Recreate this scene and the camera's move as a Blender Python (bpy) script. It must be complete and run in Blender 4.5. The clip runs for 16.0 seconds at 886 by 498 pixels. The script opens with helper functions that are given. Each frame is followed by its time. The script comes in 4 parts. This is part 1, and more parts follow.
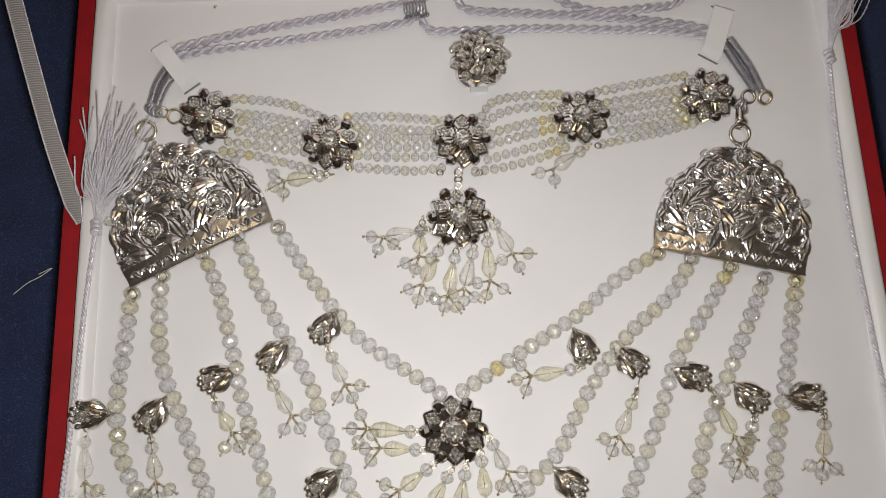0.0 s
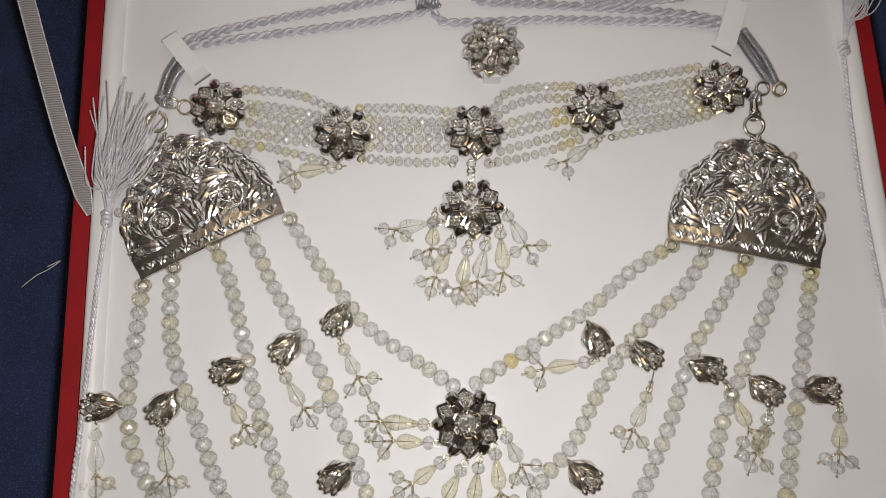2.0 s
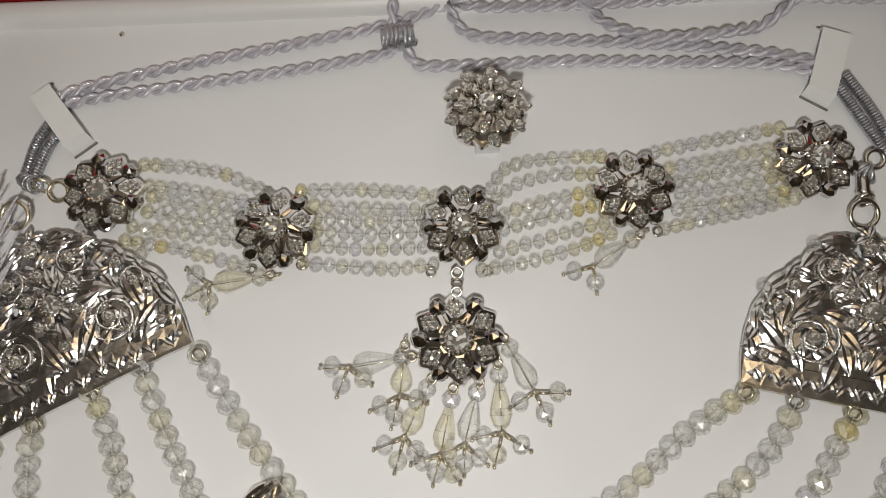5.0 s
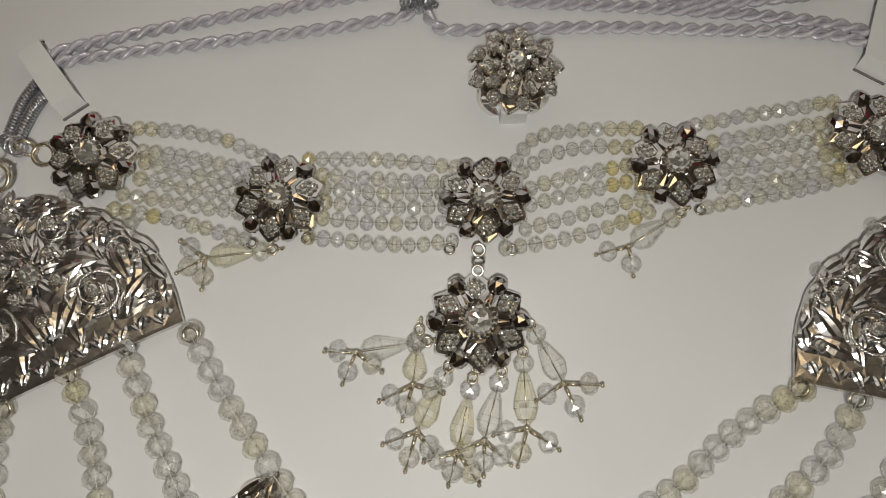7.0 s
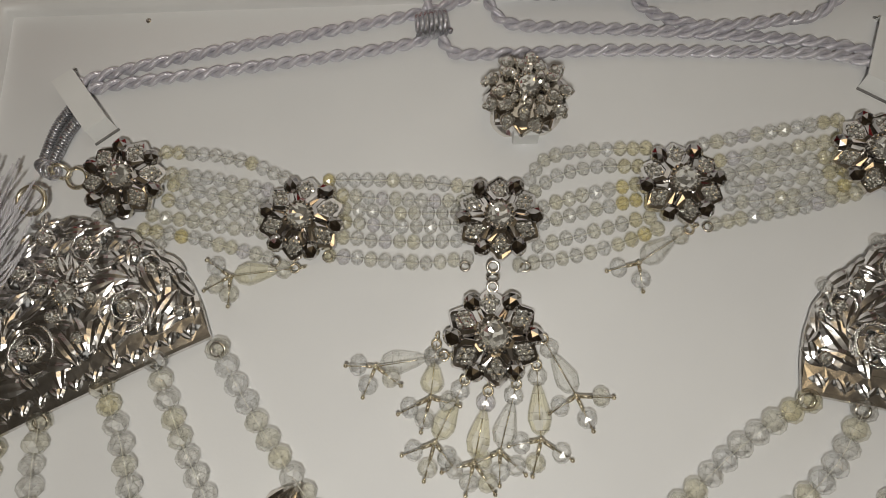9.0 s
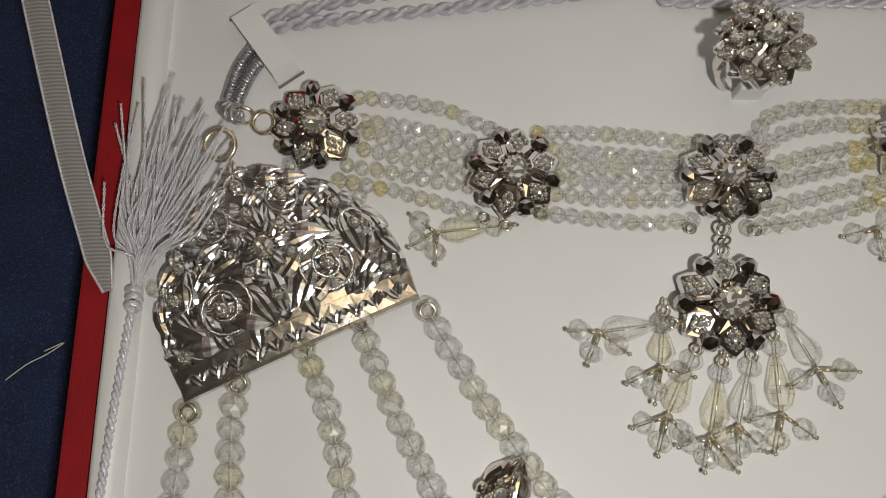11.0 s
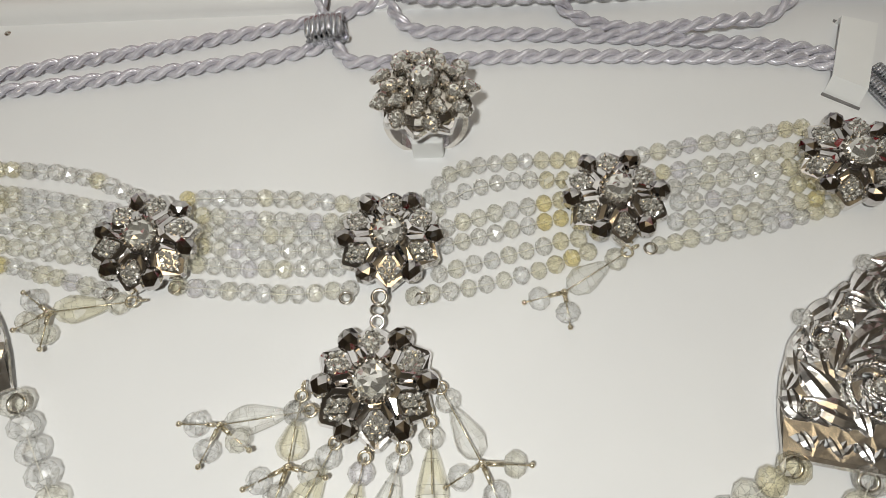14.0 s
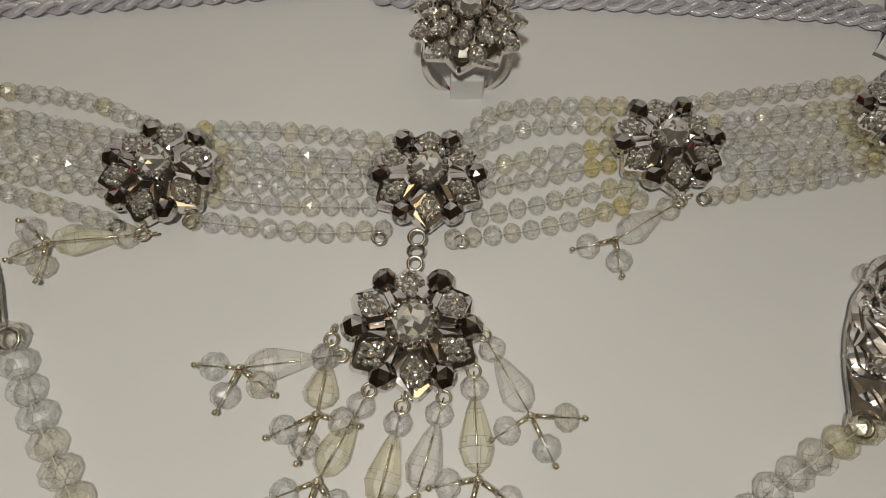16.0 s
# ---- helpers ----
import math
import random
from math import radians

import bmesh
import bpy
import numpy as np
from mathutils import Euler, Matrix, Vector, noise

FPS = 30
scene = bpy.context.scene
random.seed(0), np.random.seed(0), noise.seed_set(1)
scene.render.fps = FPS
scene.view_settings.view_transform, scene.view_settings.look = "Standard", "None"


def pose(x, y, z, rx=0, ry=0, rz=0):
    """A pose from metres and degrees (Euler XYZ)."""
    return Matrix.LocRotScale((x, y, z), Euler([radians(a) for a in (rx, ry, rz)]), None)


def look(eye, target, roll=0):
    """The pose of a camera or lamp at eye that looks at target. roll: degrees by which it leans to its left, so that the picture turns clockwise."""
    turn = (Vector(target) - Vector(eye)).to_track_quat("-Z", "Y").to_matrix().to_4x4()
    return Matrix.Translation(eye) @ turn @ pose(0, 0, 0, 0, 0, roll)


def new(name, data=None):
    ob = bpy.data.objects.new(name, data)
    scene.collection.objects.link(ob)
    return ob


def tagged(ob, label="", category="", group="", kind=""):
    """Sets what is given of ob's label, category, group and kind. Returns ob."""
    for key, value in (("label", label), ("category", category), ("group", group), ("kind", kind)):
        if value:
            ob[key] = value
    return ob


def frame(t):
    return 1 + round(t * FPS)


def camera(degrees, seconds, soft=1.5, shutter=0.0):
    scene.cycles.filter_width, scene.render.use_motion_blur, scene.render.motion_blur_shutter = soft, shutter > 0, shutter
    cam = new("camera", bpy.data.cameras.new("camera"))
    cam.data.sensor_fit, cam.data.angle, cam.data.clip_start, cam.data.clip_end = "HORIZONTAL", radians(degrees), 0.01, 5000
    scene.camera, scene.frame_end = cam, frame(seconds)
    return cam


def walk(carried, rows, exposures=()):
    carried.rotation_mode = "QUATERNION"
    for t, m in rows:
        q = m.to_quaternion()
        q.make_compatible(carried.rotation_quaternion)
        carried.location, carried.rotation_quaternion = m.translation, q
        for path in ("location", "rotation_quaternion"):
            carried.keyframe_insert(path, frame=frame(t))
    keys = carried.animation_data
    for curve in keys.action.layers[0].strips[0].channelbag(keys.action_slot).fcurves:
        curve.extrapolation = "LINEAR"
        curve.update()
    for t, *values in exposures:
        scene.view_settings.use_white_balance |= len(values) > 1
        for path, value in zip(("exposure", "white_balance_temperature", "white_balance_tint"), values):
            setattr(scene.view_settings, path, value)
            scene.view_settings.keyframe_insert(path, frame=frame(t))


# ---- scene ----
cam = camera(64.0, 16.0, soft=0.7)
PATH = [
    (0, (0.00222, -0.00259, 0.29268), (0.0460, 0.4126, -1.6633), 3.42),
    (0.5, (-0.00248, -0.00337, 0.29101), (0.0426, 0.4059, -1.6662), 3.76),
    (1, (-0.00217, -0.00135, 0.29154), (0.0370, 0.4110, -1.6651), 2.95),
    (1.5, (-0.00213, -0.00314, 0.28894), (0.0448, 0.4087, -1.6676), 3.88),
    (2, (-0.00353, -0.00491, 0.29005), (0.0424, 0.4083, -1.6663), 3.80),
    (2.5, (-0.00267, -0.00340, 0.29038), (0.0396, 0.4116, -1.6656), 3.11),
    (3, (-0.00353, 0.00513, 0.29026), (0.0607, 0.4120, -1.6669), 6.25),
    (3.5, (0.00529, 0.04713, 0.28006), (0.0471, 0.3997, -1.6882), 4.26),
    (4, (0.01320, 0.05642, 0.27819), (0.0280, 0.3877, -1.6941), 0.20),
    (4.2, (0.01400, 0.05732, 0.26345), (-0.0039, 0.3926, -1.7082), -5.59),
    (6.3, (0.01275, 0.05016, 0.18997), (0.0197, 0.5446, -1.7479), -0.81),
    (6.5, (0.00972, 0.04632, 0.18773), (0.0144, 0.5258, -1.7539), -0.47),
    (7, (0.00845, 0.04655, 0.18920), (-0.0042, 0.5249, -1.7527), -2.87),
    (7.5, (0.01966, 0.04696, 0.19017), (-0.0198, 0.5309, -1.7500), -6.09),
    (8, (0.04050, 0.04828, 0.19481), (-0.0010, 0.5519, -1.7403), -6.10),
    (8.5, (0.03417, 0.04908, 0.19395), (-0.0004, 0.5453, -1.7432), -5.70),
    (9, (0.00783, 0.04737, 0.19710), (-0.0412, 0.5475, -1.7387), -7.17),
    (9.5, (-0.01377, 0.04716, 0.18892), (-0.0481, 0.4954, -1.7599), -7.08),
    (10, (-0.02399, 0.04849, 0.18387), (-0.0312, 0.5133, -1.7614), -3.77),
    (10.2, (-0.03242, 0.05056, 0.18320), (-0.0453, 0.4931, -1.7672), -4.02),
    (12.3, (-0.06076, 0.03490, 0.18268), (-0.0844, 0.5030, -1.7623), -2.27),
    (12.5, (-0.05105, 0.03922, 0.18777), (-0.1029, 0.4951, -1.7585), -6.00),
    (13, (-0.01358, 0.04225, 0.20669), (-0.0839, 0.5336, -1.7307), -8.31),
    (13.3, (-0.00053, 0.04752, 0.20678), (0.0212, 0.7889, -1.6506), 0.04),
    (13.5, (0.01000, 0.04900, 0.20520), (0.0426, 0.7900, -1.6200), 0.95),
    (13.8, (0.01955, 0.03373, 0.17836), (0.1155, 0.8886, -1.6272), 3.92),
    (14, (0.03456, 0.03473, 0.14913), (-0.0094, 0.8836, -1.6613), -4.84),
    (14.5, (0.01721, 0.04577, 0.13150), (0.0786, 0.8963, -1.6776), 2.53),
    (15, (0.02034, 0.03148, 0.12804), (0.1048, 0.8994, -1.6719), 3.94),
    (15.5, (0.01352, 0.02807, 0.12969), (0.0878, 0.9004, -1.6685), 3.59),
    (16, (0.01846, 0.02637, 0.13182), (0.0684, 0.9075, -1.6629), 2.80),
]
EXPOSURES = [(0.0, 0.38, 6450, 12.0), (3.0, 0.4, 6450, 12.0), (4.0, 0.46, 6450, 11.0), (6.5, -0.09, 6660, 6.5), (7.0, 0.01, 6660, 6.5), (10.0, -0.01, 6660, 7.0), (12.5, 0.27, 6510, 7.5), (13.5, 0.37, 6500, 9.0), (13.8, 0.53, 6450, 6.5), (14.0, 0.61, 6400, 5.5), (14.25, 0.32, 6650, 5.5), (14.5, -0.03, 6850, 5.5), (16.0, -0.13, 6950, 6.5)]
walk(cam, [(t, look(eye, target, roll)) for t, eye, target, roll in PATH], EXPOSURES)

# ---- light ----
world = bpy.data.worlds.new("room_dim")
world.use_nodes = True
world.node_tree.nodes["Background"].inputs[0].default_value = (0.9, 0.92, 1.0, 1)
world.node_tree.nodes["Background"].inputs[1].default_value = 0.02
scene.world = world


def lamp(name, kind, place, power, size, colour, target=None):
    data = bpy.data.lights.new(name, kind)
    data.energy, data.color = power, colour
    if kind == "AREA":
        data.shape, data.size = "DISK", size
    else:
        data.shadow_soft_size = size
    ob = new(name, data)
    ob.matrix_world = look(place, target) if target else Matrix.Translation(place)
    return ob


lamp("torch_light", "POINT", (0.002, -0.008, 0.262), 1.56, 0.010, (1.0, 0.975, 0.94))
lamp("ceiling_bulb", "POINT", (0.12, 0.05, 2.0), 4.6, 0.27, (1.0, 0.74, 0.44))

# ---- materials ----
K = 0.001


def nodes_of(name):
    m = bpy.data.materials.new(name)
    m.use_nodes = True
    t = m.node_tree
    return m, t.nodes, t.links, t.nodes["Principled BSDF"]


def noise_tex(N, L, scale, detail=4, coord="Object"):
    tc = N.new("ShaderNodeTexCoord")
    n = N.new("ShaderNodeTexNoise")
    n.inputs["Scale"].default_value, n.inputs["Detail"].default_value = scale, detail
    L.new(tc.outputs[coord], n.inputs["Vector"])
    return n


def ramp(N, L, source, stops):
    r = N.new("ShaderNodeValToRGB")
    while len(r.color_ramp.elements) < len(stops):
        r.color_ramp.elements.new(0.5)
    for e, (at, c) in zip(r.color_ramp.elements, stops):
        e.position, e.color = at, (*c, 1)
    L.new(source, r.inputs[0])
    return r


def bump(N, L, source, strength, depth, p):
    b = N.new("ShaderNodeBump")
    b.inputs["Strength"].default_value, b.inputs["Distance"].default_value = strength, depth
    L.new(source, b.inputs["Height"])
    L.new(b.outputs[0], p.inputs["Normal"])
    return b


def surface(name, low, high, scale, rough, fine=0, strength=0.3, depth=0.0003, metal=0.0, sheen=0.0, coat=0.0):
    m, N, L, p = nodes_of(name)
    n = noise_tex(N, L, scale)
    c = ramp(N, L, n.outputs[0], [(0.3, low), (0.7, high)])
    L.new(c.outputs[0], p.inputs["Base Color"])
    p.inputs["Roughness"].default_value, p.inputs["Metallic"].default_value = rough, metal
    p.inputs["Sheen Weight"].default_value, p.inputs["Coat Weight"].default_value = sheen, coat
    if fine:
        f = noise_tex(N, L, fine, 6)
        bump(N, L, f.outputs[0], strength, depth, p)
    return m


WHITE_PAD = surface("white_satin_board", (0.74, 0.74, 0.745), (0.80, 0.80, 0.80), 14, 0.55, 900, 0.15, 0.00015, sheen=0.15)
WHITE_RIM = surface("white_leatherette", (0.74, 0.735, 0.73), (0.80, 0.795, 0.785), 25, 0.42, 1500, 0.25, 0.0002)
PAPER = surface("white_card", (0.78, 0.78, 0.77), (0.83, 0.83, 0.82), 60, 0.7, 1200, 0.1, 0.0001)
RED = surface("red_velvet_paper", (0.26, 0.002, 0.006), (0.34, 0.003, 0.009), 90, 0.7, 1800, 0.4, 0.0003)
WALL_PAINT = surface("wall_paint", (0.50, 0.46, 0.40), (0.56, 0.52, 0.46), 2, 0.8, 60, 0.2, 0.002)
CEILING_PAINT = surface("ceiling_paint", (0.70, 0.69, 0.66), (0.76, 0.75, 0.72), 2, 0.8, 60, 0.2, 0.002)


def cloth():
    m, N, L, p = nodes_of("dark_blue_woven_cloth")
    big = noise_tex(N, L, 30, 5)
    base = ramp(N, L, big.outputs[0], [(0.3, (0.008, 0.017, 0.058)), (0.7, (0.015, 0.031, 0.100))])
    fleck = noise_tex(N, L, 1400, 2)
    light = ramp(N, L, fleck.outputs[0], [(0.52, (0, 0, 0)), (0.72, (0.05, 0.07, 0.14))])
    add = N.new("ShaderNodeMixRGB")
    add.blend_type = "ADD"
    add.inputs[0].default_value = 0.7
    L.new(base.outputs[0], add.inputs[1])
    L.new(light.outputs[0], add.inputs[2])
    L.new(add.outputs[0], p.inputs["Base Color"])
    p.inputs["Roughness"].default_value, p.inputs["Sheen Weight"].default_value = 0.9, 0.2
    bump(N, L, fleck.outputs[0], 0.6, 0.0006, p)
    return m


def silver(name, rough, low, high, relief=0.15, metal=1.0):
    m, N, L, p = nodes_of(name)
    n = noise_tex(N, L, 260, 4)
    c = ramp(N, L, n.outputs[0], [(0.35, low), (0.65, high)])
    L.new(c.outputs[0], p.inputs["Base Color"])
    p.inputs["Metallic"].default_value = metal
    r = N.new("ShaderNodeMapRange")
    r.inputs["To Min"].default_value, r.inputs["To Max"].default_value = rough * 0.6, rough * 1.7
    g = noise_tex(N, L, 900, 3)
    L.new(g.outputs[0], r.inputs[0])
    L.new(r.outputs[0], p.inputs["Roughness"])
    bump(N, L, n.outputs[0], relief, 0.0006, p)
    return m


SILVER = silver("polished_silver", 0.09, (0.70, 0.66, 0.61), (0.84, 0.81, 0.77), 0.10, 0.98)
SILVER_PLATE = silver("pressed_silver_sheet", 0.19, (0.68, 0.66, 0.64), (0.90, 0.88, 0.86), 0.10, 0.97)
SILVER_BUD = silver("bright_silver_shell", 0.10, (0.66, 0.62, 0.58), (0.86, 0.82, 0.76), 0.12, 0.98)
SILVER_DARK = silver("grey_mirror_silver", 0.07, (0.52, 0.50, 0.49), (0.68, 0.66, 0.65), 0.05)
SILVER_PETAL = silver("mirror_silver", 0.06, (0.68, 0.66, 0.65), (0.80, 0.78, 0.77), 0.05, 0.99)
SILVER_WIRE = silver("silver_wire", 0.18, (0.60, 0.56, 0.50), (0.78, 0.74, 0.67), 0.1)
GOLD_WIRE = silver("pale_gold_wire", 0.22, (0.70, 0.62, 0.46), (0.86, 0.79, 0.63), 0.1, 0.90)
STONE = silver("foiled_rhinestone", 0.07, (0.80, 0.78, 0.72), (0.93, 0.92, 0.88), 0.0, 0.82)


def crystal(name, stops, sparkle=0.50):
    """Cut crystal: some facets pass the light, some are painted whitish for inner glints; the skin is glossy, most so
    at the rim.
    """
    m, N, L, p = nodes_of(name)
    info = N.new("ShaderNodeObjectInfo")
    c = ramp(N, L, info.outputs["Random"], stops)
    c.color_ramp.interpolation = "CONSTANT"
    geo = N.new("ShaderNodeNewGeometry")
    facet = ramp(N, L, geo.outputs["Random Per Island"], [(0.0, (0.70, 0.70, 0.67)), (0.05, (0.98, 0.98, 0.96)), (0.10, (1.0, 1.0, 1.0)), (1.0, (1.0, 1.0, 1.0))])
    mul = N.new("ShaderNodeMixRGB")
    mul.blend_type = "MULTIPLY"
    mul.inputs[0].default_value = 1.0
    L.new(c.outputs[0], mul.inputs[1])
    L.new(facet.outputs[0], mul.inputs[2])
    clear = N.new("ShaderNodeBsdfTransparent")
    L.new(mul.outputs[0], clear.inputs[0])
    p.inputs["Transmission Weight"].default_value = 1.0
    p.inputs["Roughness"].default_value, p.inputs["IOR"].default_value = 0.0, 1.55
    L.new(c.outputs[0], p.inputs["Base Color"])
    bend = N.new("ShaderNodeMapRange")
    bend.inputs["From Min"].default_value, bend.inputs["From Max"].default_value = 0.0, 0.75
    bend.inputs["To Min"].default_value, bend.inputs["To Max"].default_value = 0.22, 0.0
    L.new(geo.outputs["Random Per Island"], bend.inputs[0])
    body = N.new("ShaderNodeMixShader")
    L.new(bend.outputs[0], body.inputs[0])
    L.new(clear.outputs[0], body.inputs[1])
    L.new(p.outputs[0], body.inputs[2])
    # plain white diffuse mixed into some facets, imitating light returned from inside
    glint = N.new("ShaderNodeBsdfDiffuse")
    L.new(c.outputs[0], glint.inputs[0])
    share = N.new("ShaderNodeMapRange")
    share.inputs["From Min"].default_value, share.inputs["From Max"].default_value = 0.68, 1.0
    share.inputs["To Min"].default_value, share.inputs["To Max"].default_value = 0.0, sparkle
    L.new(geo.outputs["Random Per Island"], share.inputs[0])
    inner = N.new("ShaderNodeMixShader")
    L.new(share.outputs[0], inner.inputs[0])
    L.new(body.outputs[0], inner.inputs[1])
    L.new(glint.outputs[0], inner.inputs[2])
    gloss = N.new("ShaderNodeBsdfGlossy")
    gloss.inputs["Roughness"].default_value = 0.22
    gloss.inputs["Color"].default_value = (0.74, 0.73, 0.71, 1)
    rim = N.new("ShaderNodeLayerWeight")
    rim.inputs[0].default_value = 0.5
    amount = N.new("ShaderNodeMapRange")
    amount.inputs["From Min"].default_value = 0.52
    amount.inputs["To Min"].default_value, amount.inputs["To Max"].default_value = 0.05, 0.85
    L.new(rim.outputs["Facing"], amount.inputs[0])
    skin = N.new("ShaderNodeMixShader")
    L.new(amount.outputs[0], skin.inputs[0])
    L.new(inner.outputs[0], skin.inputs[1])
    L.new(gloss.outputs[0], skin.inputs[2])
    L.new(skin.outputs[0], N["Material Output"].inputs[0])
    return m


CRYSTAL = crystal("clear_cut_crystal", [(0, (1.0, 0.998, 0.99)), (0.35, (1.0, 0.995, 0.965)), (0.6, (0.995, 0.997, 1.0)), (0.85, (1.0, 0.99, 0.94)), (0.95, (0.985, 0.98, 1.0))])
# dark tint painted along facet edges, for the lines refraction would draw
PAINTED_FACET_LINE = crystal("painted_facet_line", [(0, (0.40, 0.395, 0.37)), (0.5, (0.52, 0.51, 0.47))], 0.0)
DROP_GLASS = crystal("straw_cut_crystal", [(0, (1.0, 0.995, 0.97)), (0.3, (1.0, 0.990, 0.93)), (0.6, (0.995, 0.995, 0.985)), (0.8, (1.0, 0.988, 0.925))])
AMBER = crystal("honey_cut_crystal", [(0, (1.0, 0.980, 0.89)), (0.5, (1.0, 0.988, 0.93)), (0.8, (1.0, 0.960, 0.79))])


def fibre(name, low, high, rough, scale, strength, metal=0.1):
    m, N, L, p = nodes_of(name)
    n = noise_tex(N, L, 500, 4)
    c = ramp(N, L, n.outputs[0], [(0.3, low), (0.7, high)])
    L.new(c.outputs[0], p.inputs["Base Color"])
    p.inputs["Roughness"].default_value = rough
    p.inputs["Sheen Weight"].default_value, p.inputs["Metallic"].default_value = 0.3, metal
    p.inputs["Specular IOR Level"].default_value = 0.8
    w = N.new("ShaderNodeTexWave")
    w.inputs["Scale"].default_value, w.inputs["Distortion"].default_value = scale, 2.5
    w.bands_direction = "DIAGONAL"
    tc = N.new("ShaderNodeTexCoord")
    L.new(tc.outputs["Object"], w.inputs["Vector"])
    bump(N, L, w.outputs[0], strength, 0.0003, p)
    return m


CORD = fibre("silver_lilac_rayon", (0.52, 0.50, 0.565), (0.80, 0.78, 0.84), 0.26, 700, 0.5, 0.36)
CORD_WHITE = fibre("white_silver_yarn", (0.60, 0.58, 0.625), (0.84, 0.82, 0.86), 0.28, 700, 0.4, 0.22)
THREAD = fibre("pale_thread", (0.82, 0.80, 0.72), (0.88, 0.86, 0.79), 0.6, 900, 0.2, 0.0)
WRAP = fibre("metallic_wrapped_yarn", (0.38, 0.38, 0.41), (0.62, 0.62, 0.66), 0.22, 900, 0.3, 0.85)


def ribbon_cloth():
    m, N, L, p = nodes_of("grey_organza_ribbon")
    tc = N.new("ShaderNodeTexCoord")
    w = N.new("ShaderNodeTexWave")
    w.bands_direction = "Y"
    w.inputs["Scale"].default_value, w.inputs["Distortion"].default_value = 320, 0.6
    L.new(tc.outputs["Object"], w.inputs["Vector"])
    c = ramp(N, L, w.outputs[0], [(0.2, (0.36, 0.34, 0.33)), (0.8, (0.52, 0.50, 0.49))])
    L.new(c.outputs[0], p.inputs["Base Color"])
    p.inputs["Roughness"].default_value, p.inputs["Alpha"].default_value = 0.4, 0.86
    p.inputs["Sheen Weight"].default_value = 0.4
    bump(N, L, w.outputs[0], 0.7, 0.0004, p)
    return m


RIBBON = ribbon_cloth()
CLOTH = cloth()

# ---- mesh helpers (millimetres in, metres out) ----


def mesh_of(name, bm, material, smooth=False):
    me = bpy.data.meshes.new(name)
    bmesh.ops.recalc_face_normals(bm, faces=bm.faces)
    bm.to_mesh(me)
    bm.free()
    me.materials.append(material)
    if smooth:
        for f in me.polygons:
            f.use_smooth = True
    return me


def part(name, bm, material, parent=None, label="", smooth=False):
    ob = new(name, bm if isinstance(bm, bpy.types.Mesh) else mesh_of(name, bm, material, smooth))
    ob.parent = parent
    return tagged(ob, label)


def piece(name, me, parent, m):
    ob = new(name, me)
    ob.parent = parent
    ob.matrix_basis = m
    return ob


def holder(name, label, category, group=""):
    return tagged(new(name), label, category, group)


def at(x, y, z, turn=0.0, tilt=0.0, lean=0.0, size=1.0):
    """A place in millimetres, turned about z, then leaned."""
    return Matrix.LocRotScale((x * K, y * K, z * K), Euler((radians(tilt), radians(lean), radians(turn))), (size, size, size))


def add_box(bm, x0, x1, y0, y1, z0, z1, soft=0.0):
    g = bmesh.ops.create_cube(bm, size=1)
    for v in g["verts"]:
        v.co = Vector(((x0 + x1) / 2 + v.co.x * (x1 - x0), (y0 + y1) / 2 + v.co.y * (y1 - y0), (z0 + z1) / 2 + v.co.z * (z1 - z0))) * K
    if soft:
        edges = list({e for v in g["verts"] for e in v.link_edges})
        bmesh.ops.bevel(bm, geom=edges, offset=soft * K, segments=3, affect="EDGES", profile=0.5)


def smooth_path(pts, step, closed=False):
    """Catmull-Rom through the points, resampled at an even step."""
    P = [Vector(p) for p in pts]
    if closed:
        P = [P[-1]] + P + P[:2]
    else:
        P = [P[0] * 2 - P[1]] + P + [P[-1] * 2 - P[-2]]
    fine = []
    for a, b, c, d in zip(P, P[1:], P[2:], P[3:]):
        for i in range(16):
            t = i / 16
            fine.append(0.5 * (2 * b + (c - a) * t + (2 * a - 5 * b + 4 * c - d) * t * t + (3 * b - a - 3 * c + d) * t ** 3))
    fine.append(P[-2])
    length = [0.0]
    for a, b in zip(fine, fine[1:]):
        length.append(length[-1] + (b - a).length)
    n = max(1, round(length[-1] / step))
    out, j = [], 0
    for i in range(n + 1):
        s = length[-1] * i / n
        while j < len(fine) - 2 and length[j + 1] < s:
            j += 1
        f = (s - length[j]) / max(1e-9, length[j + 1] - length[j])
        out.append(fine[j].lerp(fine[j + 1], min(1, max(0, f))))
    return out


def frames_along(path):
    out = []
    for i, p in enumerate(path):
        d = (path[min(i + 1, len(path) - 1)] - path[max(i - 1, 0)]).normalized()
        up = Vector((0, 0, 1)) if abs(d.z) < 0.95 else Vector((0, 1, 0))
        side = d.cross(up).normalized()
        out.append((p, d, side, side.cross(d)))
    return out


def add_tube(bm, path, radius, sides=6, taper=None, caps=True):
    rings = []
    for i, (p, d, s, u) in enumerate(frames_along(path)):
        r = radius * (taper(i / max(1, len(path) - 1)) if taper else 1)
        rings.append([bm.verts.new((p + (s * math.cos(a) + u * math.sin(a)) * r) * K) for a in [2 * math.pi * k / sides for k in range(sides)]])
    for A, B in zip(rings, rings[1:]):
        for k in range(sides):
            bm.faces.new((A[k], A[(k + 1) % sides], B[(k + 1) % sides], B[k]))
    if caps:
        bm.faces.new(rings[0][::-1])
        bm.faces.new(rings[-1])


def helix(path, offset, turn_length, phase, wobble=0.0):
    out, s, last = [], 0.0, path[0]
    for p, d, a, b in frames_along(path):
        s += (p - last).length
        last = p
        ang = phase + 2 * math.pi * s / turn_length
        out.append(p + (a * math.cos(ang) + b * math.sin(ang)) * offset)
    return out


